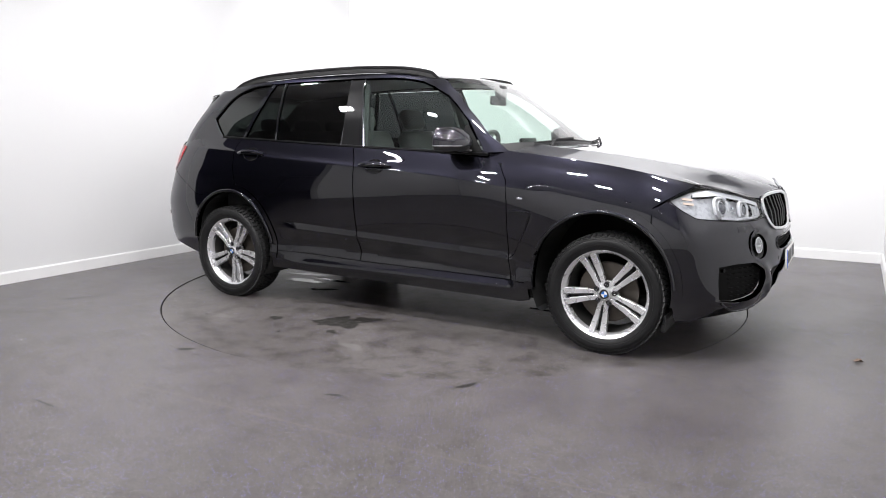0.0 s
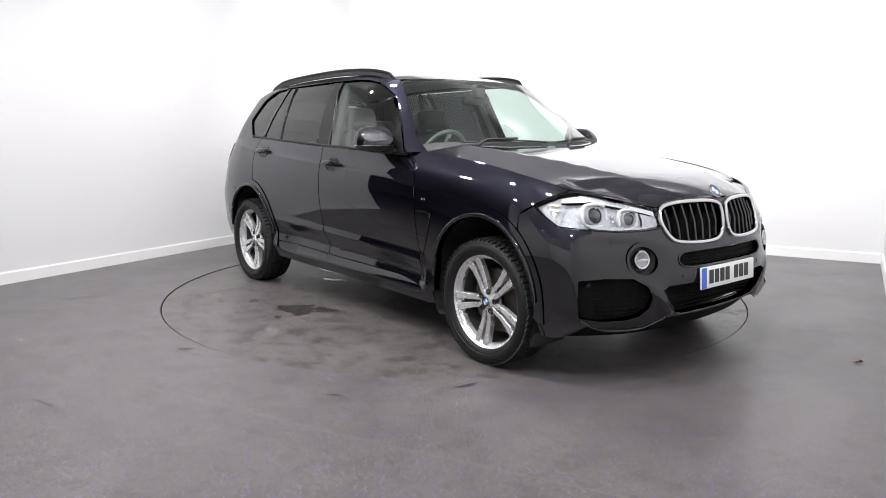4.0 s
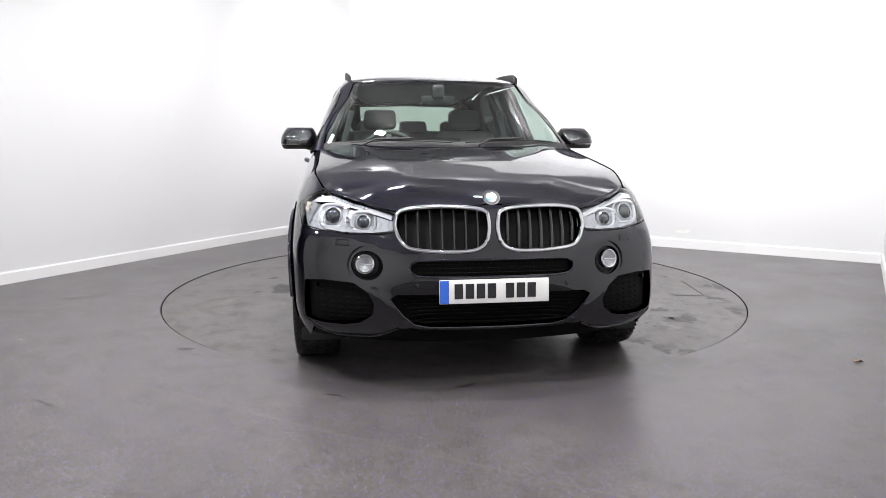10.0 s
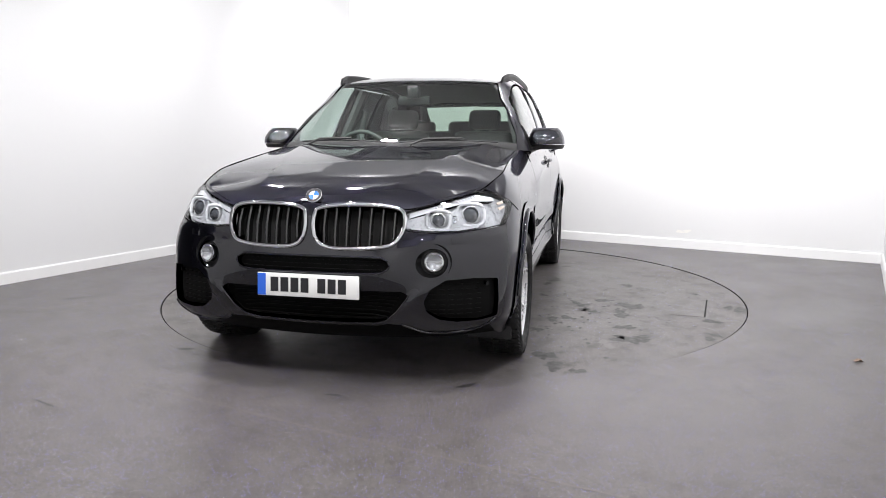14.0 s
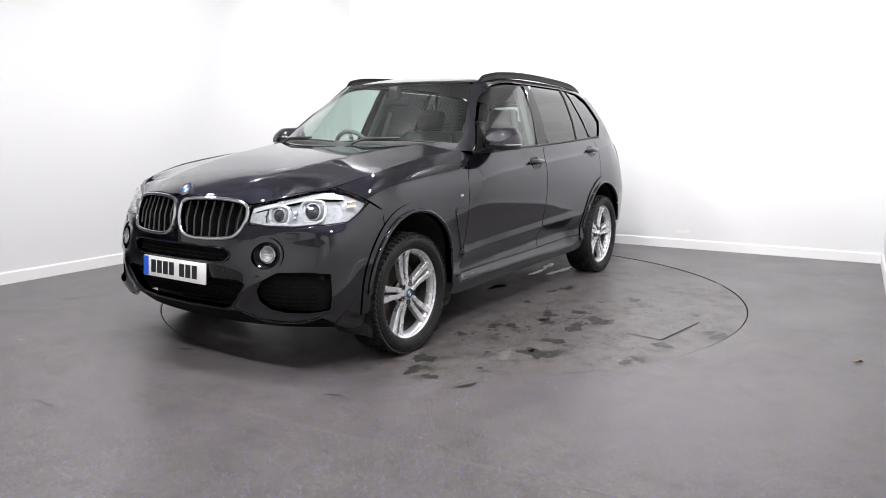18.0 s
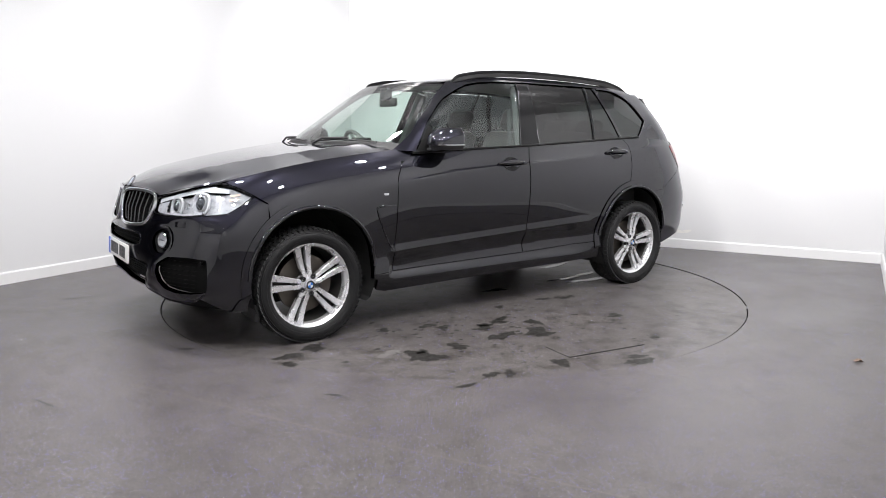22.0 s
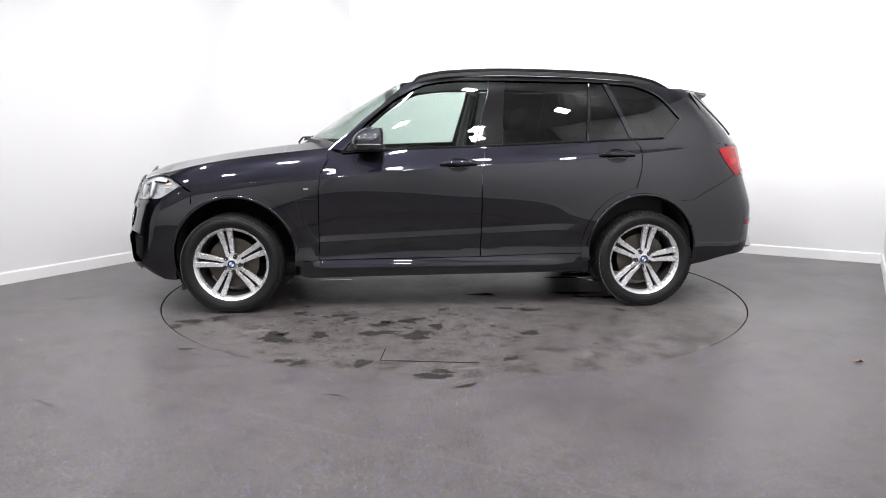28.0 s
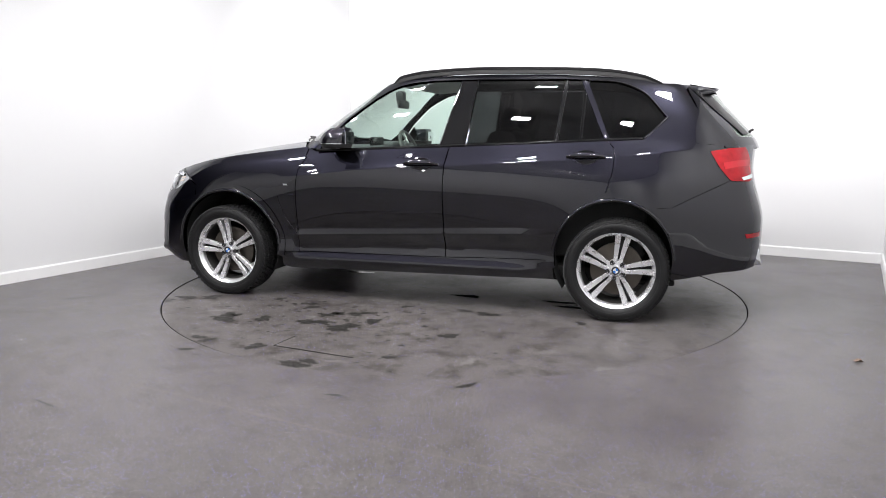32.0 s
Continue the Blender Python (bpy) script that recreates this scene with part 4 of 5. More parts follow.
    g = skin("lower_intake", low_wrap, [lo_in], DUCT, car, "black slatted lower air intake", both=True, step=0.08, lift=-0.05, depth=0)
    # valance: at the corners its black stands for the paint's shaded underside
    val = [(0.0, .326)] + front_loop([(.315, .328), (.384, .345), (.447, .342), (.54, .300), (.69, .296), (.84, .333)]) + [(3.5, .255), (a_side(1.85, .238), .238), (a_side(1.84, .222), .222), (2.8, .221), (0.0, .221)]
    skin("valance", low_wrap, [val], DUCT, car, "black under-bumper valance, its corners standing in for shaded paint", both=True, step=0.06, lift=-0.030, depth=0)
    for j in range(8):
        z = .342 + j * .020
        w = np.interp(z, [.335, .36, .50], [.29, .36, .46])
        pts = [place(low_wrap, a_front(abs(y), z), z, -0.035, 1 if y >= 0 else -1)[0] for y in np.linspace(-w, w, 11)]
        part("grille_slat", tube(pts, 0.004, 6), DUCT, g)


grilles()
for s in (1, -1):
    lip = front_loop([(.0, .331), (.15, .331), (.30, .334), (.37, .353), (.425, .401), (.478, .470), (.486, .486)])
    part("bumper_lip", tube(on(low_wrap, lip, 0.001, s), .0045, 6), PAINT, car)
    chin = front_loop([(.447, .337), (.54, .294), (.62, .288), (.69, .290), (.77, .300), (.84, .329), (.872, .352)])
    part("bumper_lip", tube(on(low_wrap, smooth_line(chin), 0.0, s), .006, 6), PAINT, car)
    rim = front_loop([(.0, .667), (.15, .667), (.30, .667), (.356, .663), (.385, .648), (.394, .628), (.385, .607), (.356, .593), (.30, .588), (.15, .588), (.0, .588)])
    part("intake_edge", tube(on(low_wrap, rim, 0.001, s), .0055, 6), PAINT, car)
    brim = front_loop([(.05, .913), (.217, .919), (.35, .912), (.43, .893)])
    part("kidney_brow", tube(on(low_wrap, brim, 0.002, s), .005, 6), PAINT, car)


roundel(car, .041, facing(Vector((2.228, 0, .946)), Vector((.80, 0, .60))))


def headlamp(s):
    low = front_loop([(.452, .800), (.466, .786), (.56, .776), (.69, .776), (.79, .786)]) + [(a_side(1.935, .801), .801), (a_side(1.86, .842), .842), (a_side(1.787, .893), .893)]
    top = [(a_side(1.84, .925), .925), (a_side(1.885, .952), .952)] + front_loop([(.768, .964), (.715, .951), (.65, .930), (.60, .917), (.534, .900), (.452, .874)])
    loop = rounded(low + top, .07, 4)
    h = skin("headlamp", low_wrap, [loop], LENS, car, "clear headlamp with twin ring projectors", side=s, step=0.08, lift=0.002, depth=0)
    skin("housing", low_wrap, [loop], LAMPBOWL, h, "silvered lamp bowl", side=s, step=0.08, lift=-0.036, depth=0)
    tip = [(a_side(1.935, .806), .806), (a_side(1.86, .847), .847), (a_side(1.795, .893), .893), (a_side(1.84, .920), .920), (a_side(1.885, .947), .947), (a_side(1.915, .95), .95), (a_side(1.93, .87), .87)]
    skin("lamp_side", low_wrap, [tip], LAMPBOWL, h, side=s, step=0.05, lift=-0.030, depth=0)
    ring_pts = on(low_wrap, loop, -0.005, s)
    part("lamp_edge", tube(ring_pts, 0.0032, 6, True), GLOSS, h)
    brow = front_loop([(.47, .868), (.534, .888), (.60, .906), (.65, .919), (.715, .940), (.755, .951)]) + [(a_side(1.90, .935), .935), (a_side(1.905, .915), .915)] + front_loop([(.74, .922), (.667, .903), (.60, .886), (.534, .866), (.47, .846)])
    skin("light_blade", low_wrap, [brow], EMBLEM_WHITE, h, "white light blade", side=s, step=0.06, lift=-0.014, depth=0.03)
    for k in range(14):
        y = .585 + .0125 * k if k < 14 else .585 + .0125 * 14 + .011 * (k - 14)
        z = float(np.interp(y, [.534, .60, .65, .715, .768, .84], [.885, .902, .915, .936, .948, .952]))
        p, n = place(low_wrap, a_front(y, z), z, -0.012, s)
        part("serration", box(.0065, .008, .012, 0), LAMPBOWL, h, "", facing(p, n), smooth=False)
    # fairing between the inner projector and the grille
    fair = front_loop([(.462, .802), (.53, .792), (.548, .80), (.537, .83), (.541, .862), (.50, .850), (.462, .84)])
    skin("inner_fairing", low_wrap, [fair], LAMPBOWL, h, "frosted silver fairing", side=s, step=0.05, lift=-0.018, depth=0.03)
    sill = front_loop([(.48, .796), (.56, .786), (.69, .786), (.79, .797), (.785, .812), (.69, .798), (.56, .797), (.48, .805)])
    skin("lower_blade", low_wrap, [sill], LAMPBOWL, h, side=s, step=0.06, lift=-0.012, depth=0.035)
    for y, z, rx, rz, lens in ((.606, .840, .058, .047, .028), (.752, .862, .068, .055, .035)):
        p, n = place(low_wrap, a_front(y, z), z, -0.030, s)
        n = (n + Vector((0.9, 0, 0))).normalized()
        m = facing(p, n)
        sq = [(c ** .6 if c > 0 else -(-c) ** .6, d ** .65 if d > 0 else -(-d) ** .65) for c, d in ((math.cos(i * math.tau / 40), math.sin(i * math.tau / 40)) for i in range(40))]
        pr = part("projector", lathe([(.0, .006), (lens * 1.05, .004), (lens * 1.15, .012), (lens * 1.3, .010), (rz * .9, -.004), (rz * .98, -.010)], 32), BEZEL, h, "dark glass projector lens", m)
        part("projector_lens", lathe([(0, lens * .85), (lens * .4, lens * .78), (lens * .75, lens * .5), (lens, .004)], 28), PROJ, pr, "domed projector lens")
        part("lens_rim", lathe([(lens, .004), (lens * 1.04, .014), (lens * 1.14, .012), (lens * 1.16, .002)], 28), CHROME, pr)
        part("light_ring", tube([(rx * c, .006, rz * d) for c, d in sq], .0085, 8, True), EMBLEM_WHITE, pr, "white ring light")
    for y, z, w in ((.678, .852, .020), (.680, .830, .015)):
        p, n = place(low_wrap, a_front(y, z), z, -0.030, s)
        part("inner_reflector", box(w, .02, .014, .003), CHROME, h, "", facing(p, n))
    for x0, z0 in ((1.915, .868), (1.905, .892)):
        amber = [(a_side(x0, z0), z0), (a_side(x0 - .05, z0 + .006), z0 + .006), (a_side(x0 - .052, z0 + .018), z0 + .018), (a_side(x0 + .002, z0 + .012), z0 + .012)]
        skin("side_reflector", low_wrap, [amber], AMBER, h, "amber turn reflector", side=s, step=0.06, lift=-0.008, depth=0.004)


for s in (1, -1):
    headlamp(s)
    ledge = [(.44, .868), (.534, .897), (.60, .914), (.65, .927), (.715, .948), (.768, .961)]
    over = front_loop(ledge) + [(a_side(1.885, .949), .949), (a_side(1.84, .92), .92), (a_side(1.84, .97), .97), (a_side(1.885, .978), .978)] + front_loop([(y, z + .022) for y, z in ledge[::-1]])
    skin("lamp_ledge", low_wrap, [over], PAINT, car, side=s, step=0.04, lift=-0.007, depth=0)
skin("bonnet", hood, [[(2.248, 0), (2.242, .15), (2.214, .35), (2.183, .46), (2.132, .55), (2.078, .64), (1.995, .715), (1.915, .768)] + [(x, float(LOW.at(LOW.a_of_x(np.array([x]), shut_z(np.array([x])), 2.4, 12.0), shut_z(np.array([x])))[0, 1]) - G) for x in np.linspace(1.88, .82, 12)] + [(.93, .60), (1.02, .3), (1.05, 0)]], PAINT, car, both=True, step=0.035)
skin("roof", roof, [[(.275, 0), (.262, .35), (.225, .585), (.10, .622), (-.1, .635), (-1.0, .632), (-1.5, .605), (-1.72, .56), (-1.93, .52), (-2.00, .50), (-2.04, 0)]], PAINT, car, both=True, step=0.06)


def greenhouse():
    top_line = [(.225, 1.598), (.11, 1.622), (-.13, 1.642), (-.54, 1.650), (-.95, 1.643), (-1.35, 1.620), (-1.60, 1.590), (-1.72, 1.556)]
    fw = [(.656, 1.122), (.506, 1.309), (.40, 1.40), (.311, 1.469), (.20, 1.532), (.112, 1.568), (0, 1.588), (-.131, 1.599), (-.345, 1.603), (-.337, 1.542), (-.234, 1.150)]
    rw = [(-.467, 1.603), (-1.072, 1.596), (-1.027, 1.187), (-.424, 1.162)]
    rw2 = [(-1.100, 1.596), (-1.180, 1.592), (-1.354, 1.203), (-1.054, 1.191)]
    qw = [(-1.215, 1.602), (-1.43, 1.588), (-1.615, 1.510), (-1.755, 1.345), (-1.60, 1.196), (-1.385, 1.19)]
    for s in (1, -1):
        frame_strip = [(.81, 1.13), (.72, 1.19), (.60, 1.27)] + [(.47, 1.385), (.36, 1.49), (.285, 1.555)] + top_line
        frame_strip += [(-1.80, 1.53), (-1.88, 1.47), (-1.98, 1.34), (-2.06, 1.215), (-2.05, 1.17), (-1.85, 1.19), (-1.60, 1.20), (-1.745, 1.345), (-1.61, 1.505), (-1.43, 1.584), (-1.229, 1.600), (-1.072, 1.607), (-.467, 1.614), (-.131, 1.611), (0, 1.60), (.112, 1.580), (.20, 1.545), (.32, 1.48), (.41, 1.41), (.52, 1.315), (.68, 1.125)]
        skin("body_frame", top_side, [frame_strip], PAINT, car, side=s, step=0.04, lift=0.006)
        skin("a_pillar", top_wrap, [[(2.80, 1.150), (2.86, 1.25), (2.86, 1.40), (2.78, 1.50), (2.66, 1.575), (2.75, 1.602), (3.30, 1.595), (3.35, 1.40), (3.35, 1.16), (3.2, 1.135)]], PAINT, car, side=s, step=0.08, lift=0.003, depth=0.006)
        skin("front_side_window", top_side, [fw], CLEAR, car, "lightly green-tinted glass", side=s, step=0.08, depth=0)
        skin("rear_side_window", top_side, [rw], PRIVACY, car, "dark privacy glass", side=s, step=0.08, depth=0)
        skin("rear_corner_window", top_side, [rw2], PRIVACY, car, "dark privacy glass", side=s, step=0.08, depth=0)
        skin("quarter_window", top_side, [rounded(qw, .06)], PRIVACY, car, "dark privacy glass", side=s, step=0.08, depth=0)
        skin("b_pillar", top_side, [[(-.349, 1.603), (-.463, 1.603), (-.420, 1.152), (-.238, 1.146)]], GLOSS, car, side=s, step=0.05, lift=0.004)
        skin("c_pillar", top_side, [[(-1.076, 1.597), (-1.096, 1.597), (-1.050, 1.186), (-1.031, 1.184)]], GLOSS, car, side=s, step=0.05, lift=0.006)
        skin("d_pillar", top_side, [[(-1.184, 1.594), (-1.225, 1.592), (-1.390, 1.198), (-1.358, 1.198)]], PAINT, car, side=s, step=0.05, lift=0.006)
        for line in ([(-.345, 1.603), (-.337, 1.542), (-.234, 1.150)], [(-.466, 1.603), (-.423, 1.156)], [(-1.086, 1.597), (-1.040, 1.186)], [(-1.204, 1.594), (-1.375, 1.198)]):
            part("pillar_trim", tube(on(top_side, line, 0.007, s), .0055, 8), TRIM, car)
        edge = [(-1.229, 1.596), (-1.43, 1.580), (-1.58, 1.520), (-1.66, 1.45), (-1.735, 1.36), (-1.737, 1.335), (-1.67, 1.265), (-1.605, 1.208)]
        part("window_trim", tube(on(top_side, smooth_line(edge), 0.008, s), .0065, 8), TRIM, car)
        belt = [(.70, 1.112), (-.3, 1.146), (-1.38, 1.193), (-1.60, 1.203)]
        part("belt_trim", tube(on(top_side, [(x, z + .006) for x, z in belt], 0.004, s), 0.010), GLOSS, car)
        skin("door_seal", top_side, [[(.80, 1.121), (.70, 1.122), (-.3, 1.158), (-1.38, 1.205), (-1.62, 1.214), (-1.62, 1.18), (-1.38, 1.165), (-.3, 1.121)]], SEAL, car, side=s, step=0.06, lift=-0.004, depth=0)
        rail = [(.17, 1.628), (.11, 1.648), (0, 1.668), (-.13, 1.680), (-.46, 1.692), (-.93, 1.684), (-1.30, 1.665), (-1.50, 1.638), (-1.66, 1.600)]
        run = smooth_line([(.215, 1.604)] + rail + [(-1.74, 1.570)], 4)
        rise = [min(1.0, 7 * min(k, len(run) - 1 - k) / len(run)) for k in range(len(run))]
        for piece, skin_of, steps in (("roof_rail", RAIL, (.006, -.001)), ("rail_base", SEAL, (-.011, -.019, -.027))):
            bm = bmesh.new()
            for dz in steps:
                tube([(x, s * np.interp(x, [-1.74, -1.66, -1.4, 0, .17, .22], [.585, .60, .632, .640, .618, .600]), z - .029 + (dz + .029) * e) for (x, z), e in zip(run, rise)], 0.0095 if skin_of is RAIL else 0.0085, 10, bm=bm)
            part(piece, bm, skin_of, car, "satin black roof rail" if skin_of is RAIL else "")
    ws = [(0, 1.165), (1.2, 1.17), (2.2, 1.165), (2.9, 1.155), (3.05, 1.25), (3.05, 1.40), (2.98, 1.50), (2.85, 1.585), (2.2, 1.604), (1.0, 1.613), (0, 1.615)]
    skin("windscreen", top_wrap, [ws], CLEAR, car, "green-tinted laminated windscreen", both=True, step=0.15, depth=0)
    rim = [(12.0, 1.145), (9.75, 1.15), (9.72, 1.22), (9.72, 1.35), (9.80, 1.50), (9.9, 1.545), (12.0, 1.555), (12.0, 1.525), (10.35, 1.51), (10.42, 1.36), (10.45, 1.22), (12.0, 1.215)]
    skin("tailgate_frame", top_wrap, [rim], PAINT, car, both=True, step=0.08, lift=0.003)
    rear = [(12.0, 1.22), (10.45, 1.225), (10.42, 1.36), (10.36, 1.505), (12.0, 1.52)]
    for s in (1, -1):
        skin("corner_panel", top_wrap, [[(8.9, 1.46), (8.9, 1.57), (9.6, 1.575), (10.25, 1.555), (10.25, 1.28), (9.6, 1.28)]], PAINT, car, side=s, step=0.06, lift=-0.004, depth=0)
        skin("aero_blade", top_wrap, [[(10.0, 1.525), (10.55, 1.525), (10.85, 1.24), (10.62, 1.232), (10.25, 1.40)]], GLOSS, car, "gloss black blade beside the rear window", side=s, step=0.06, lift=0.008, depth=0.012)
    skin("rear_window", top_wrap, [rear], REAR_GLASS, car, "grey-green tinted glass", both=True, step=0.15, depth=0)


greenhouse()


def wheel(x, s, turn):
    """Tyre, rim, spokes, emblem and brake behind, facing out to the side s."""
    hub = part("wheel", lathe([(.244, .040), (.246, .085), (.257, .095), (.258, .090), (.252, .084), (.240, .076), (.233, .062), (.231, .040)], 72), ALLOY, car, "silver alloy wheel rim")
    hub.matrix_basis = pose(x, s * 0.845, 0.3435) @ Matrix.Diagonal((1, s, 1, 1))
    prof = [(.250, -.118), (.285, -.126), (.320, -.124), (.338, -.112), (.3390, -.09), (.3390, .088), (.338, .104), (.330, .111), (.3285, .109), (.322, .1155), (.3195, .114), (.312, .1185), (.300, .120), (.287, .1175), (.285, .1145), (.275, .113), (.266, .106), (.262, .104), (.256, .094)]
    part("barrel", lathe([(.236, -.11), (.236, .045), (.232, .045), (.226, .0), (.220, -.11)], 48), BARREL, hub, "dusty inner rim, shade put into its dark colour")
    t = part("tyre", lathe(prof, 72), TYRE, hub, "black rubber tyre")
    bm = bmesh.new()
    for k in range(66):
        for j in range(6):
            a, yy = (k + (j % 2) * .5) * math.tau / 66, -.0925 + j * .037
            skew = .006 * (1 if j % 2 else -1)
            c = [(-.0125, -.016 + skew), (.0125, -.016 - skew), (.0125, .016 - skew), (-.0125, .016 + skew)]
            lo, hi = [], []
            for u, w in c:
                ca, sa = math.cos(a + u / .345), math.sin(a + u / .345)
                lo.append(bm.verts.new((.335 * ca, yy + w, .335 * sa)))
                r = .3485 - (.006 if abs(yy + w) > .09 else 0)
                hi.append(bm.verts.new((r * ca, yy + w, r * sa)))
            bm.faces.new(hi)
            for i in range(4):
                bm.faces.new((lo[i], lo[(i + 1) % 4], hi[(i + 1) % 4], hi[i]))
    bmesh.ops.recalc_face_normals(bm, faces=bm.faces)
    part("tread", bm, TREAD, t, smooth=False)
    for k in range(5):
        ang = -(turn + 72 * k)
        bm = bmesh.new()
        for o in (-1, 1):
            v = []
            for r, w0, c, y in ((.045, .0120, .0165, .070), (.13, .0148, .0230, .064), (.205, .0185, .0305, .074), (.243, .0205, .0345, .084)):
                for dx in (-w0, w0):
                    v.append(bm.verts.new((r, y, o * c + dx)))
                for dx in (w0, -w0):
                    v.append(bm.verts.new((r, y - .035, o * c + dx)))
            for i in range(3):
                for j in range(4):
                    bm.faces.new((v[4 * i + j], v[4 * i + (j + 1) % 4], v[4 * i + 4 + (j + 1) % 4], v[4 * i + 4 + j]))
            bm.faces.new(v[12:16])
        bmesh.ops.recalc_face_normals(bm, faces=bm.faces)
        bmesh.ops.bevel(bm, geom=[e for e in bm.edges], offset=0.003, segments=1, affect="EDGES")
        part("spoke", bm, ALLOY, hub, "", pose(0, 0, 0, 0, ang, 0))
        part("spoke_web", box(.17, .012, .036, .003, at=(.14, .034, 0)), DARK, hub, "", pose(0, 0, 0, 0, ang, 0))
        bolt = part("wheel_bolt", lathe([(0.0, .066), (.008, .067), (.0095, .0735), (.0155, .0745), (.0165, .05)], 12), INK, hub)
        bolt.matrix_basis = pose(.055 * math.cos(radians(ang + 36)), 0, -.055 * math.sin(radians(ang + 36)))
    part("hub_cap", lathe([(0.0, .080), (.031, .079), (.035, .070), (.066, .062), (.074, .03)], 32), ALLOY, hub)
    roundel(hub, .029, pose(0, .079, 0))
    part("brake_disc", lathe([(.06, -.01), (.06, .0), (.175, .0), (.175, -.028), (.06, -.028)], 48), DISC, hub)
    return hub


for x, s, turn in ((1.4665, 1, 80), (1.4665, -1, 45), (-1.4665, 1, 100), (-1.4665, -1, 60)):
    wheel(x, s, turn)


def dark_core():
    """Inner body tub, liners and underside."""
    part("floor_pan", box(3.5, 1.50, 0.10, 0.03, at=(.15, 0, .28)), DARK, car)
    part("undertray", box(3.7, 1.46, 0.04, 0.015, at=(.0, 0, .238)), DARK, car)
    part("inner_body", box(2.6, 1.60, 0.45, 0.05, at=(-.35, 0, .62)), DARK, car)
    part("engine_bay", box(1.2, 1.10, 0.55, 0.05, at=(1.45, 0, .62)), DARK, car)
    part("rear_tub", box(.75, 1.2, 0.5, 0.05, at=(-1.85, 0, .67)), DARK, car)


dark_core()


def plate():
    p = part("number_plate", box(0.012, 0.520, 0.112, 0.004, at=(0, 0, 0)), WHITE, car, "white number plate with a blue band", pose(2.335, 0, .522, 0, -4, 0))
    part("country_band", box(0.0022, 0.042, 0.106, 0, at=(.0068, -.237, 0)), BLUE, p)
    for y in (-.170, -.118, -.066, -.014, .072, .124, .176):
        part("bar", box(0.002, 0.040, 0.070, 0, at=(.0068, y, .002)), INK, p)


plate()


# ---------------------------------------------------------------- lights, mirrors, handles, trim
def tail_lamp(s):
    loop = [(a_side(-2.018, 1.132), 1.132), (11.3, 1.150), (12.0, 1.155), (12.15, 1.05), (12.1, .952), (11.8, .938), (a_side(-2.15, .948), .948), (a_side(-2.08, 1.03), 1.03)]
    t = skin("tail_lamp", low_wrap, [rounded(loop, .05)], RED, car, "red tail lamp with a white lower strip", side=s, step=0.06, lift=0.004)
    part("lamp_edge", tube(on(low_wrap, dense(rounded(loop, .05), .08), -0.001, s), 0.004, 6, True), GLOSS, t)
    for lo, hi in ((1.020, 1.060),):
        bar = [(a_side(-2.10, hi), hi), (11.5, hi + .014), (12.0, hi + .018), (12.0, lo + .018), (11.5, lo + .014), (a_side(-2.11, lo), lo)]
        skin("light_bar", low_wrap, [rounded(bar, .012)], RED_BAR, t, "bright red light bar", side=s, step=0.06, lift=0.0055, depth=0.002)
    strip = [(11.55, .948), (12.08, .960), (12.1, .985), (11.5, .965)]
    skin("reverse_strip", low_wrap, [strip], EMBLEM_WHITE, t, side=s, step=0.06, lift=0.007, depth=0.003)
    refl = [(11.42, .580), (12.02, .584), (12.02, .614), (11.36, .608)]
    skin("rear_reflector", low_wrap, [refl], RED, car, "red bumper reflector", side=s, step=0.06, lift=0.004)
    # square tail pipe in the bumper's corner
    bm = bmesh.new()
    for oy, oz, w, h in ((0, .048, .15, .010), (0, -.048, .15, .010), (.072, 0, .010, .10), (-.072, 0, .010, .10)):
        box(.09, w, h, .003, 2, at=(0, oy, oz), bm=bm)
    e = part("exhaust_tip", bm, CHROME, car, "square chrome exhaust tip", pose(-2.338, s * .61, .436, 0, 10, s * -4))
    part("exhaust_hole", box(.07, .136, .088, .0), DARK, e, "", None, False)


def door_handle(x, z, s):
    """Bow-shaped pull handle over an oval cup, with a lock cap at its rear end."""
    p, n = place(low_side, x, z, 0.0, s)
    m = facing(p, n)
    bm = bmesh.new()
    rows = []
    for k in range(13):
        u = -1 + k / 6
        xx, h, d = u * .128, .0165 * (1 - .62 * u * u) + .002, .030 - .029 * abs(u) ** 3
        rows.append([bm.verts.new((xx, d + .015 * c, h * sn)) for c, sn in ((1, 0), (.82, .55), (.3, .95), (-.5, .9), (-.5, -.9), (.3, -.95), (.82, -.55))])
    for ra, rb in zip(rows, rows[1:]):
        for j in range(7):
            bm.faces.new((ra[j], ra[(j + 1) % 7], rb[(j + 1) % 7], rb[j]))
    bm.faces.new(rows[0]), bm.faces.new(rows[-1])
    bmesh.ops.recalc_face_normals(bm, faces=bm.faces)
    h = part("door_handle", bm, PAINT, car, "black painted pull handle", m)
    cup = [(x + .078 * math.cos(k * math.tau / 24), z + .046 * math.sin(k * math.tau / 24)) for k in range(24)]
    skin("handle_cup", low_side, [cup], GLOSS, h, side=s, step=0.05, lift=0.0015, depth=0).matrix_parent_inverse = m.inverted()
    rim = part("cup_rim", tube(on(low_side, cup, 0.001, s), .0032, 6, True), PAINT, h)
    rim.matrix_parent_inverse = m.inverted()


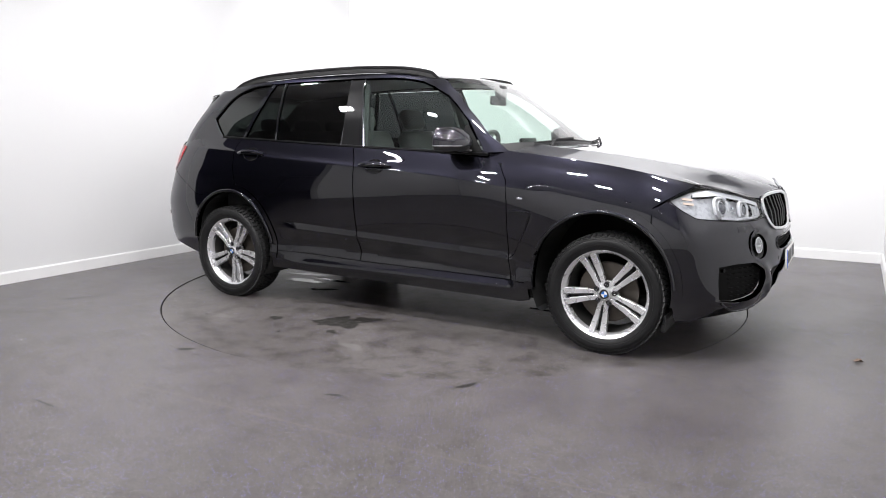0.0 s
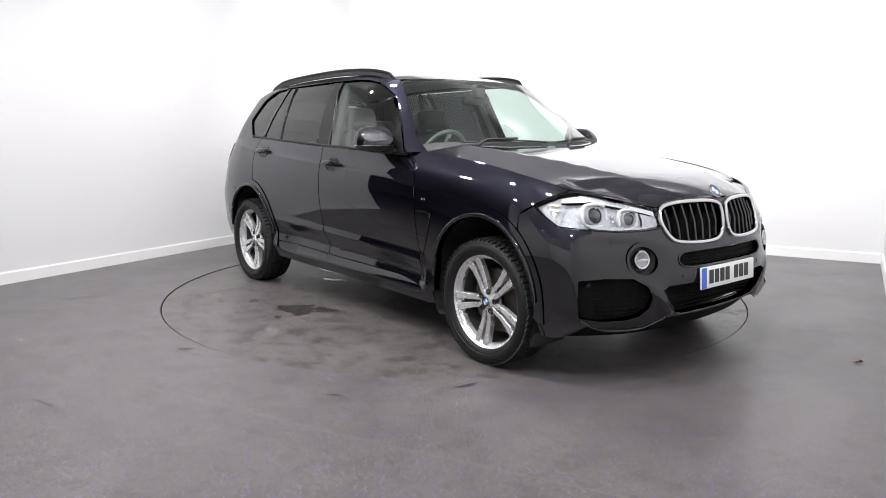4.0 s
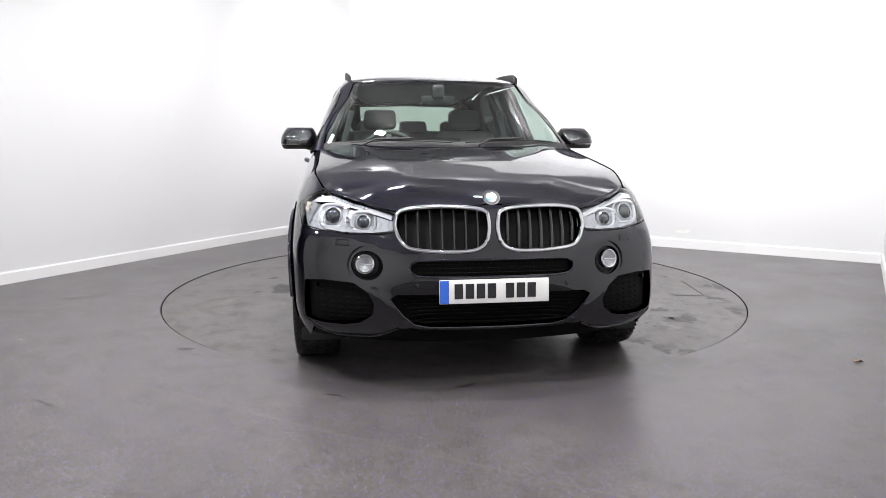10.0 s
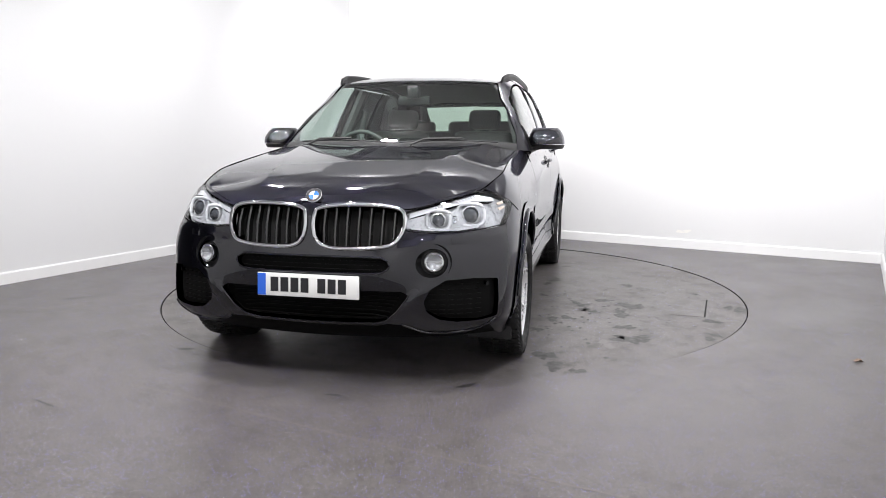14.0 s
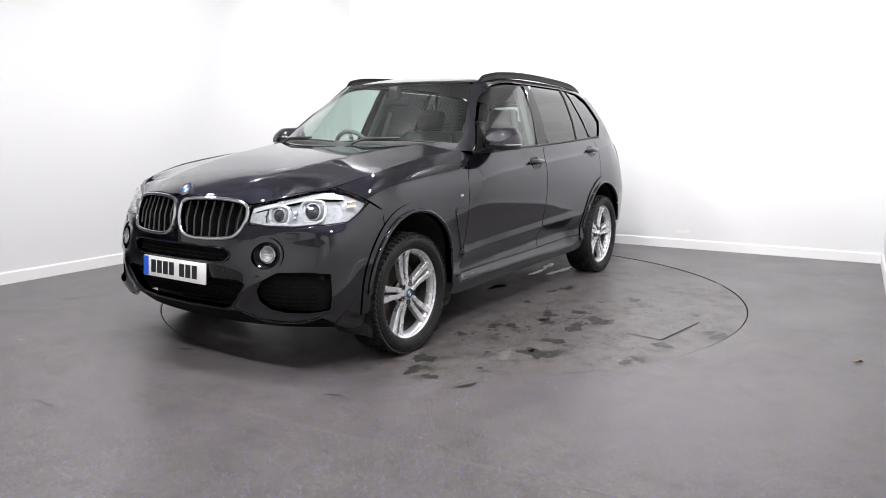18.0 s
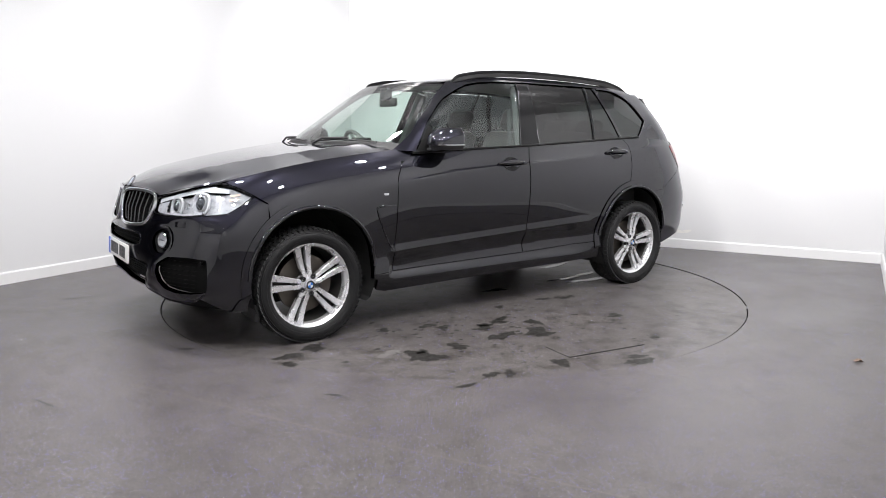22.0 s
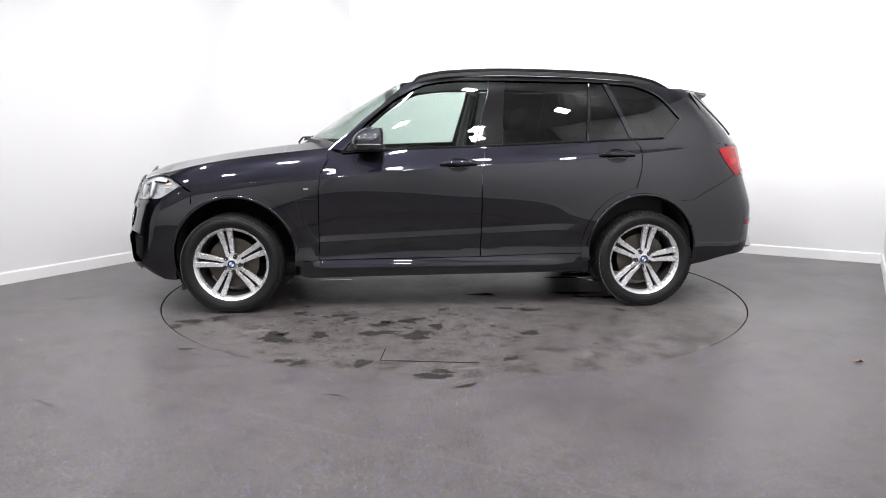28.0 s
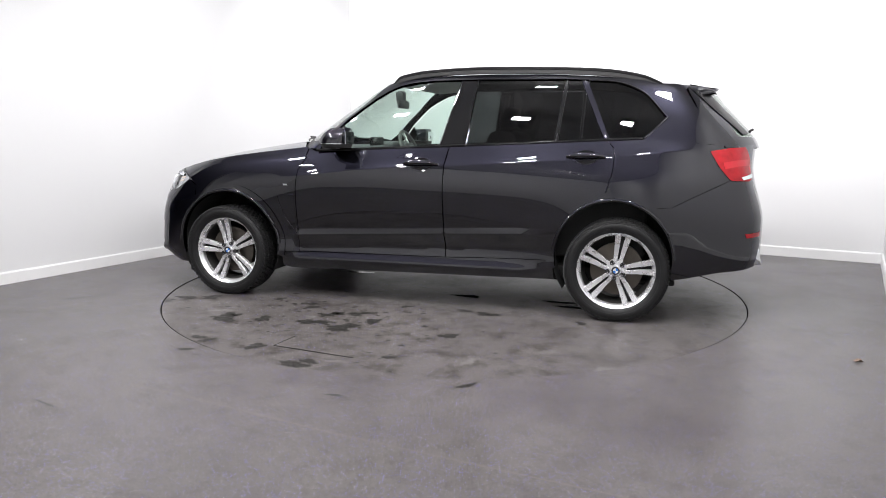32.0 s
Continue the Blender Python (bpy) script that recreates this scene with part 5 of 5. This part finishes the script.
def door_mirror(s):
    """Two-tone housing on a stalk, with the mirror glass behind."""
    def blob(z0, z1, mat, name, parent, grow=0.0):
        bm = bmesh.new()
        rows, n = [], 20
        for i in range(7):
            w = i / 6
            z = z0 + (z1 - z0) * w
            k = (z - 1.135) / .145
            wid = .122 * (1 - .16 * max(0, k - .45) ** 2 * 6) * (1 - .5 * max(0, .25 - k) ** 2 * 6) + grow
            dep = .075 * (1 - .55 * max(0, k - .35) ** 2 * 2) * (1 - .4 * max(0, .3 - k)) + grow
            ring = []
            for j in range(n):
                a = j * math.tau / n
                ca, sa = math.cos(a), math.sin(a)
                X = dep * (abs(ca) ** .75) * (2.30 if ca > 0 else -0.62)
                Y = wid * (abs(sa) ** .8) * (1 if sa > 0 else -1)
                ring.append(bm.verts.new((.455 + X - .012 * k, s * (.982 + Y - (.012 * k)), z)))
            rows.append(ring)
        for ra, rb in zip(rows, rows[1:]):
            for j in range(n):
                bm.faces.new((ra[j], ra[(j + 1) % n], rb[(j + 1) % n], rb[j]))
        bm.faces.new(rows[0]), bm.faces.new(rows[-1])
        bmesh.ops.recalc_face_normals(bm, faces=bm.faces)
        return part(name, bm, mat, parent, angle=70)
    cap = blob(1.172, 1.280, PAINT, "door_mirror", car)
    cap["label"] = "black door mirror with a thin silver line"
    blob(1.138, 1.168, PLASTIC, "mirror_base", cap, -.004)
    blob(1.167, 1.1725, CHROME, "mirror_line", cap, .0005)
    part("mirror_glass", box(.004, .150, .085, .0, at=(.4065, s * .972, 1.210)), CHROME, cap)
    part("mirror_stalk", tube([(.50, s * .93, 1.148), (.55, s * .89, 1.138), (.60, s * .855, 1.135)], .022, 10, flat=.6), PLASTIC, cap)
    sail = [(.665, 1.128), (.52, 1.296), (.505, 1.29), (.50, 1.124)]
    skin("mirror_sail", top_side, [sail], DUCT, cap, side=s, step=0.06, lift=0.004)


for s in (1, -1):
    tail_lamp(s)
    door_handle(-.112, 1.028, s)
    door_handle(-1.245, 1.088, s)
    door_mirror(s)
    p, n = place(low_side, .942, .865, 0.001, s)
    part("side_badge", box(.034, .004, .014, .001), CHROME, car, "small chrome badge on the wing", facing(p, n))
    for c in (ARCH_F, ARCH_R):
        bm = bmesh.new()
        pts = arc(c, -35, 215, 28, 0.004)
        a = [bm.verts.new((x, s * .94, max(z, .2))) for x, z in pts]
        b = [bm.verts.new((x, s * .55, max(z, .2))) for x, z in pts]
        for k in range(len(pts) - 1):
            bm.faces.new((a[k], a[k + 1], b[k + 1], b[k]))
        bm.faces.new(b)
        part("arch_liner", bm, DARK, car, "black felt wheel arch liner", smooth=False)

for s in (1, -1):
    part("wing_vent", tube(on(low_side, smooth_line([(.872, .792), (.96, .792), (1.004, .784), (1.008, .765), (.988, .705), (.948, .618), (.902, .538), (.872, .500)], 3), 0.0015, s), .0042, 8), PAINT, car, "black vent edge behind the wheel arch")
    skin("vent_recess", low_side, [[(1.002, .783), (.875, .786), (.873, .62), (.872, .505), (.900, .542), (.944, .620), (.984, .708)]], PAINT, car, "sunken air outlet behind the wheel arch", side=s, step=0.03, lift=0.0015, depth=0)
    part("air_deflector", box(.03, .24, .10, .008, at=(1.80, s * .80, .215)), PLASTIC, car, "black air deflector ahead of the wheel")
# cowl, wipers
cow = [(0, 1.10), (1.2, 1.10), (2.2, 1.105), (2.7, 1.108), (2.88, 1.13), (2.78, 1.172), (2.2, 1.185), (1.2, 1.19), (0, 1.188)]
skin("cowl", top_wrap, [cow], PLASTIC, car, "black plastic cowl under the windscreen", both=True, step=0.15, lift=0.004)
for y0, y1 in ((-.62, .0), (.08, .70)):
    pts = [place(top_wrap, np.interp(abs(y), [0, .4, .7, .85], [0, 1, 2, 3]), 1.172 + .012 * math.sin((y - y0) / (y1 - y0) * 3.14), .020, 1 if y >= 0 else -1)[0] for y in np.linspace(y0, y1, 9)]
    w = part("wiper", tube(pts, .006, 6), PLASTIC, car, "black windscreen wiper")
    part("wiper_arm", tube([pts[1] + Vector((.045, 0, -.02)), pts[2] + Vector((.02, 0, .012)), pts[5] + Vector((0, 0, .014))], .008, 6), PLASTIC, w)
sp = [(-1.90, 0), (-1.89, .47), (-1.99, .52), (-2.05, .50), (-2.085, .30), (-2.09, 0)]
skin("roof_spoiler", roof, [sp], PAINT, car, both=True, step=0.06, lift=0.006, depth=0.028)
for s in (1, -1):
    xs, ys = np.array([-1.70, -1.80, -1.89, -1.96, -2.02, -2.06, -2.078]), np.array([.585, .555, .525, .520, .505, .46, .38])
    up = roof(xs, ys) + np.array([0, 0, 0.004])
    dn = TOP.at(np.array([9.3, 9.55, 9.78, 9.95, 10.15, 10.35, 10.6]), np.array([1.50, 1.49, 1.48, 1.47, 1.47, 1.47, 1.47]))
    up, dn = smooth_line(up, 3), smooth_line(dn, 3)
    reach = np.linspace(1, .35, len(up))
    dn = [(1 - r) * np.array(a) + r * np.array(b) for a, b, r in zip(up, dn, reach)]
    rows = [[(1 - k / 4) * np.array(a) + k / 4 * np.array(b) + np.array([-.012 * math.sin(math.pi * k / 4), .010 * math.sin(math.pi * k / 4), 0]) for k in range(5)] for a, b in zip(up, dn)]
    v = [(c[0], s * c[1], c[2]) for r in rows for c in r]
    f = [(i * 5 + j, i * 5 + j + 1, i * 5 + j + 6, i * 5 + j + 5) for i in range(len(rows) - 1) for j in range(4)]
    put("spoiler_cheek", mesh("spoiler_cheek", v, f if s > 0 else [g[::-1] for g in f], PAINT, True), car)
part("roof_antenna", box(.10, .030, .040, .012, at=(-1.47, 0, 1.662)), PAINT, car, "black roof antenna fin")
part("rear_wiper", tube([(-2.30, .02, 1.24), (-2.345, .03, 1.265), (-2.33, .25, 1.27)], .010, 6), PLASTIC, car)


# ---------------------------------------------------------------- interior
def seat(x, y, front=True):
    w = .52 if front else .62
    st = part("front_seat" if front else "rear_seat", box(.52, w, .16, .05, 3, at=(0, 0, 0)), LEATHER, car, "black leather seat", pose(x, y, .66, 0, -6, 0))
    tilt = pose(-.25, 0, .08, 0, -16, 0)
    part("backrest", box(.14, w - .02, .60, .06, 3, at=(0, 0, .28)), LEATHER, st, "", tilt)
    part("headrest", box(.10, .27, .17, .045, 3, at=(.0, 0, .69 if front else .60)), LEATHER, st, "", tilt)
    for o in (-.06, .06):
        part("headrest_post", tube([(0, o, .55), (0, o, .62)], .007, 6), CHROME, st, "", tilt)


seat(-.12, -.36), seat(-.12, .36)
for y in (-.40, 0.0, .40):
    seat(-.98, y, False)
part("dashboard", box(.50, 1.46, .30, .07, 3, at=(.74, 0, .99)), DASH, car, "dark soft-touch dashboard")
part("instrument_hood", box(.22, .36, .07, .03, 3, at=(.60, -.36, 1.135)), DASH, car)
part("centre_screen", box(.03, .26, .10, .01, 2, at=(.58, 0, 1.16)), GLOSS, car, "dark display screen")
wheel_m = pose(.40, -.36, 1.085, 0, -66, 0)
sw = part("steering_wheel", tube([(.185 * math.cos(a * math.tau / 32), .185 * math.sin(a * math.tau / 32), 0) for a in range(32)], .016, 10, True), LEATHER, car, "black leather steering wheel", wheel_m)
part("wheel_boss", box(.15, .17, .05, .02, 3), DASH, sw)
for a in (0, 140, 220):
    part("wheel_spoke", box(.12, .035, .02, .006, 2, at=(.12, 0, 0)), ALLOY, sw, "", pose(0, 0, 0, 0, 0, a))
part("rear_view_mirror", box(.03, .24, .065, .015, 2, at=(.34, 0, 1.475)), PLASTIC, car, "black interior mirror")
part("mirror_mount", box(.07, .09, .10, .02, 2, at=(.36, 0, 1.535)), PLASTIC, car)
part("door_card_shelf", box(.50, 1.30, .02, .005, 1, at=(-1.72, 0, 1.02)), DASH, car)
skin("headlining", roof, [[(.20, 0), (.17, .50), (-.1, .55), (-1.5, .54), (-1.85, .45), (-1.9, 0)]], HEADLINE, car, "pale grey roof lining", both=True, step=0.15, lift=-0.045, depth=0)
for s in (1, -1):
    part("inner_pillar", tube([(-.30, s * .82, 1.10), (-.40, s * .63, 1.58)], .045, 8), DASH, car)
    part("seat_belt", tube([(-.36, s * .60, 1.42), (-.30, s * .70, 1.05)], .022, 6, flat=.2), DASH, car)


# ---------------------------------------------------------------- movement
DROP = 0.004     # the platform lies this much below the floor


def motions():
    rows, disc = [], []
    for i in range(0, 65):
        t = i * 0.5
        h = heading(t)
        c, s = math.cos(radians(h)), math.sin(radians(h))
        rows.append((t, pose(OFF[0] * c - OFF[1] * s, OFF[0] * s + OFF[1] * c, -DROP, 0, 0, h)))
        disc.append((t, pose(0, 0, -DROP, 0, 0, h)))
    walk(car, rows)
    walk(table, disc)


motions()
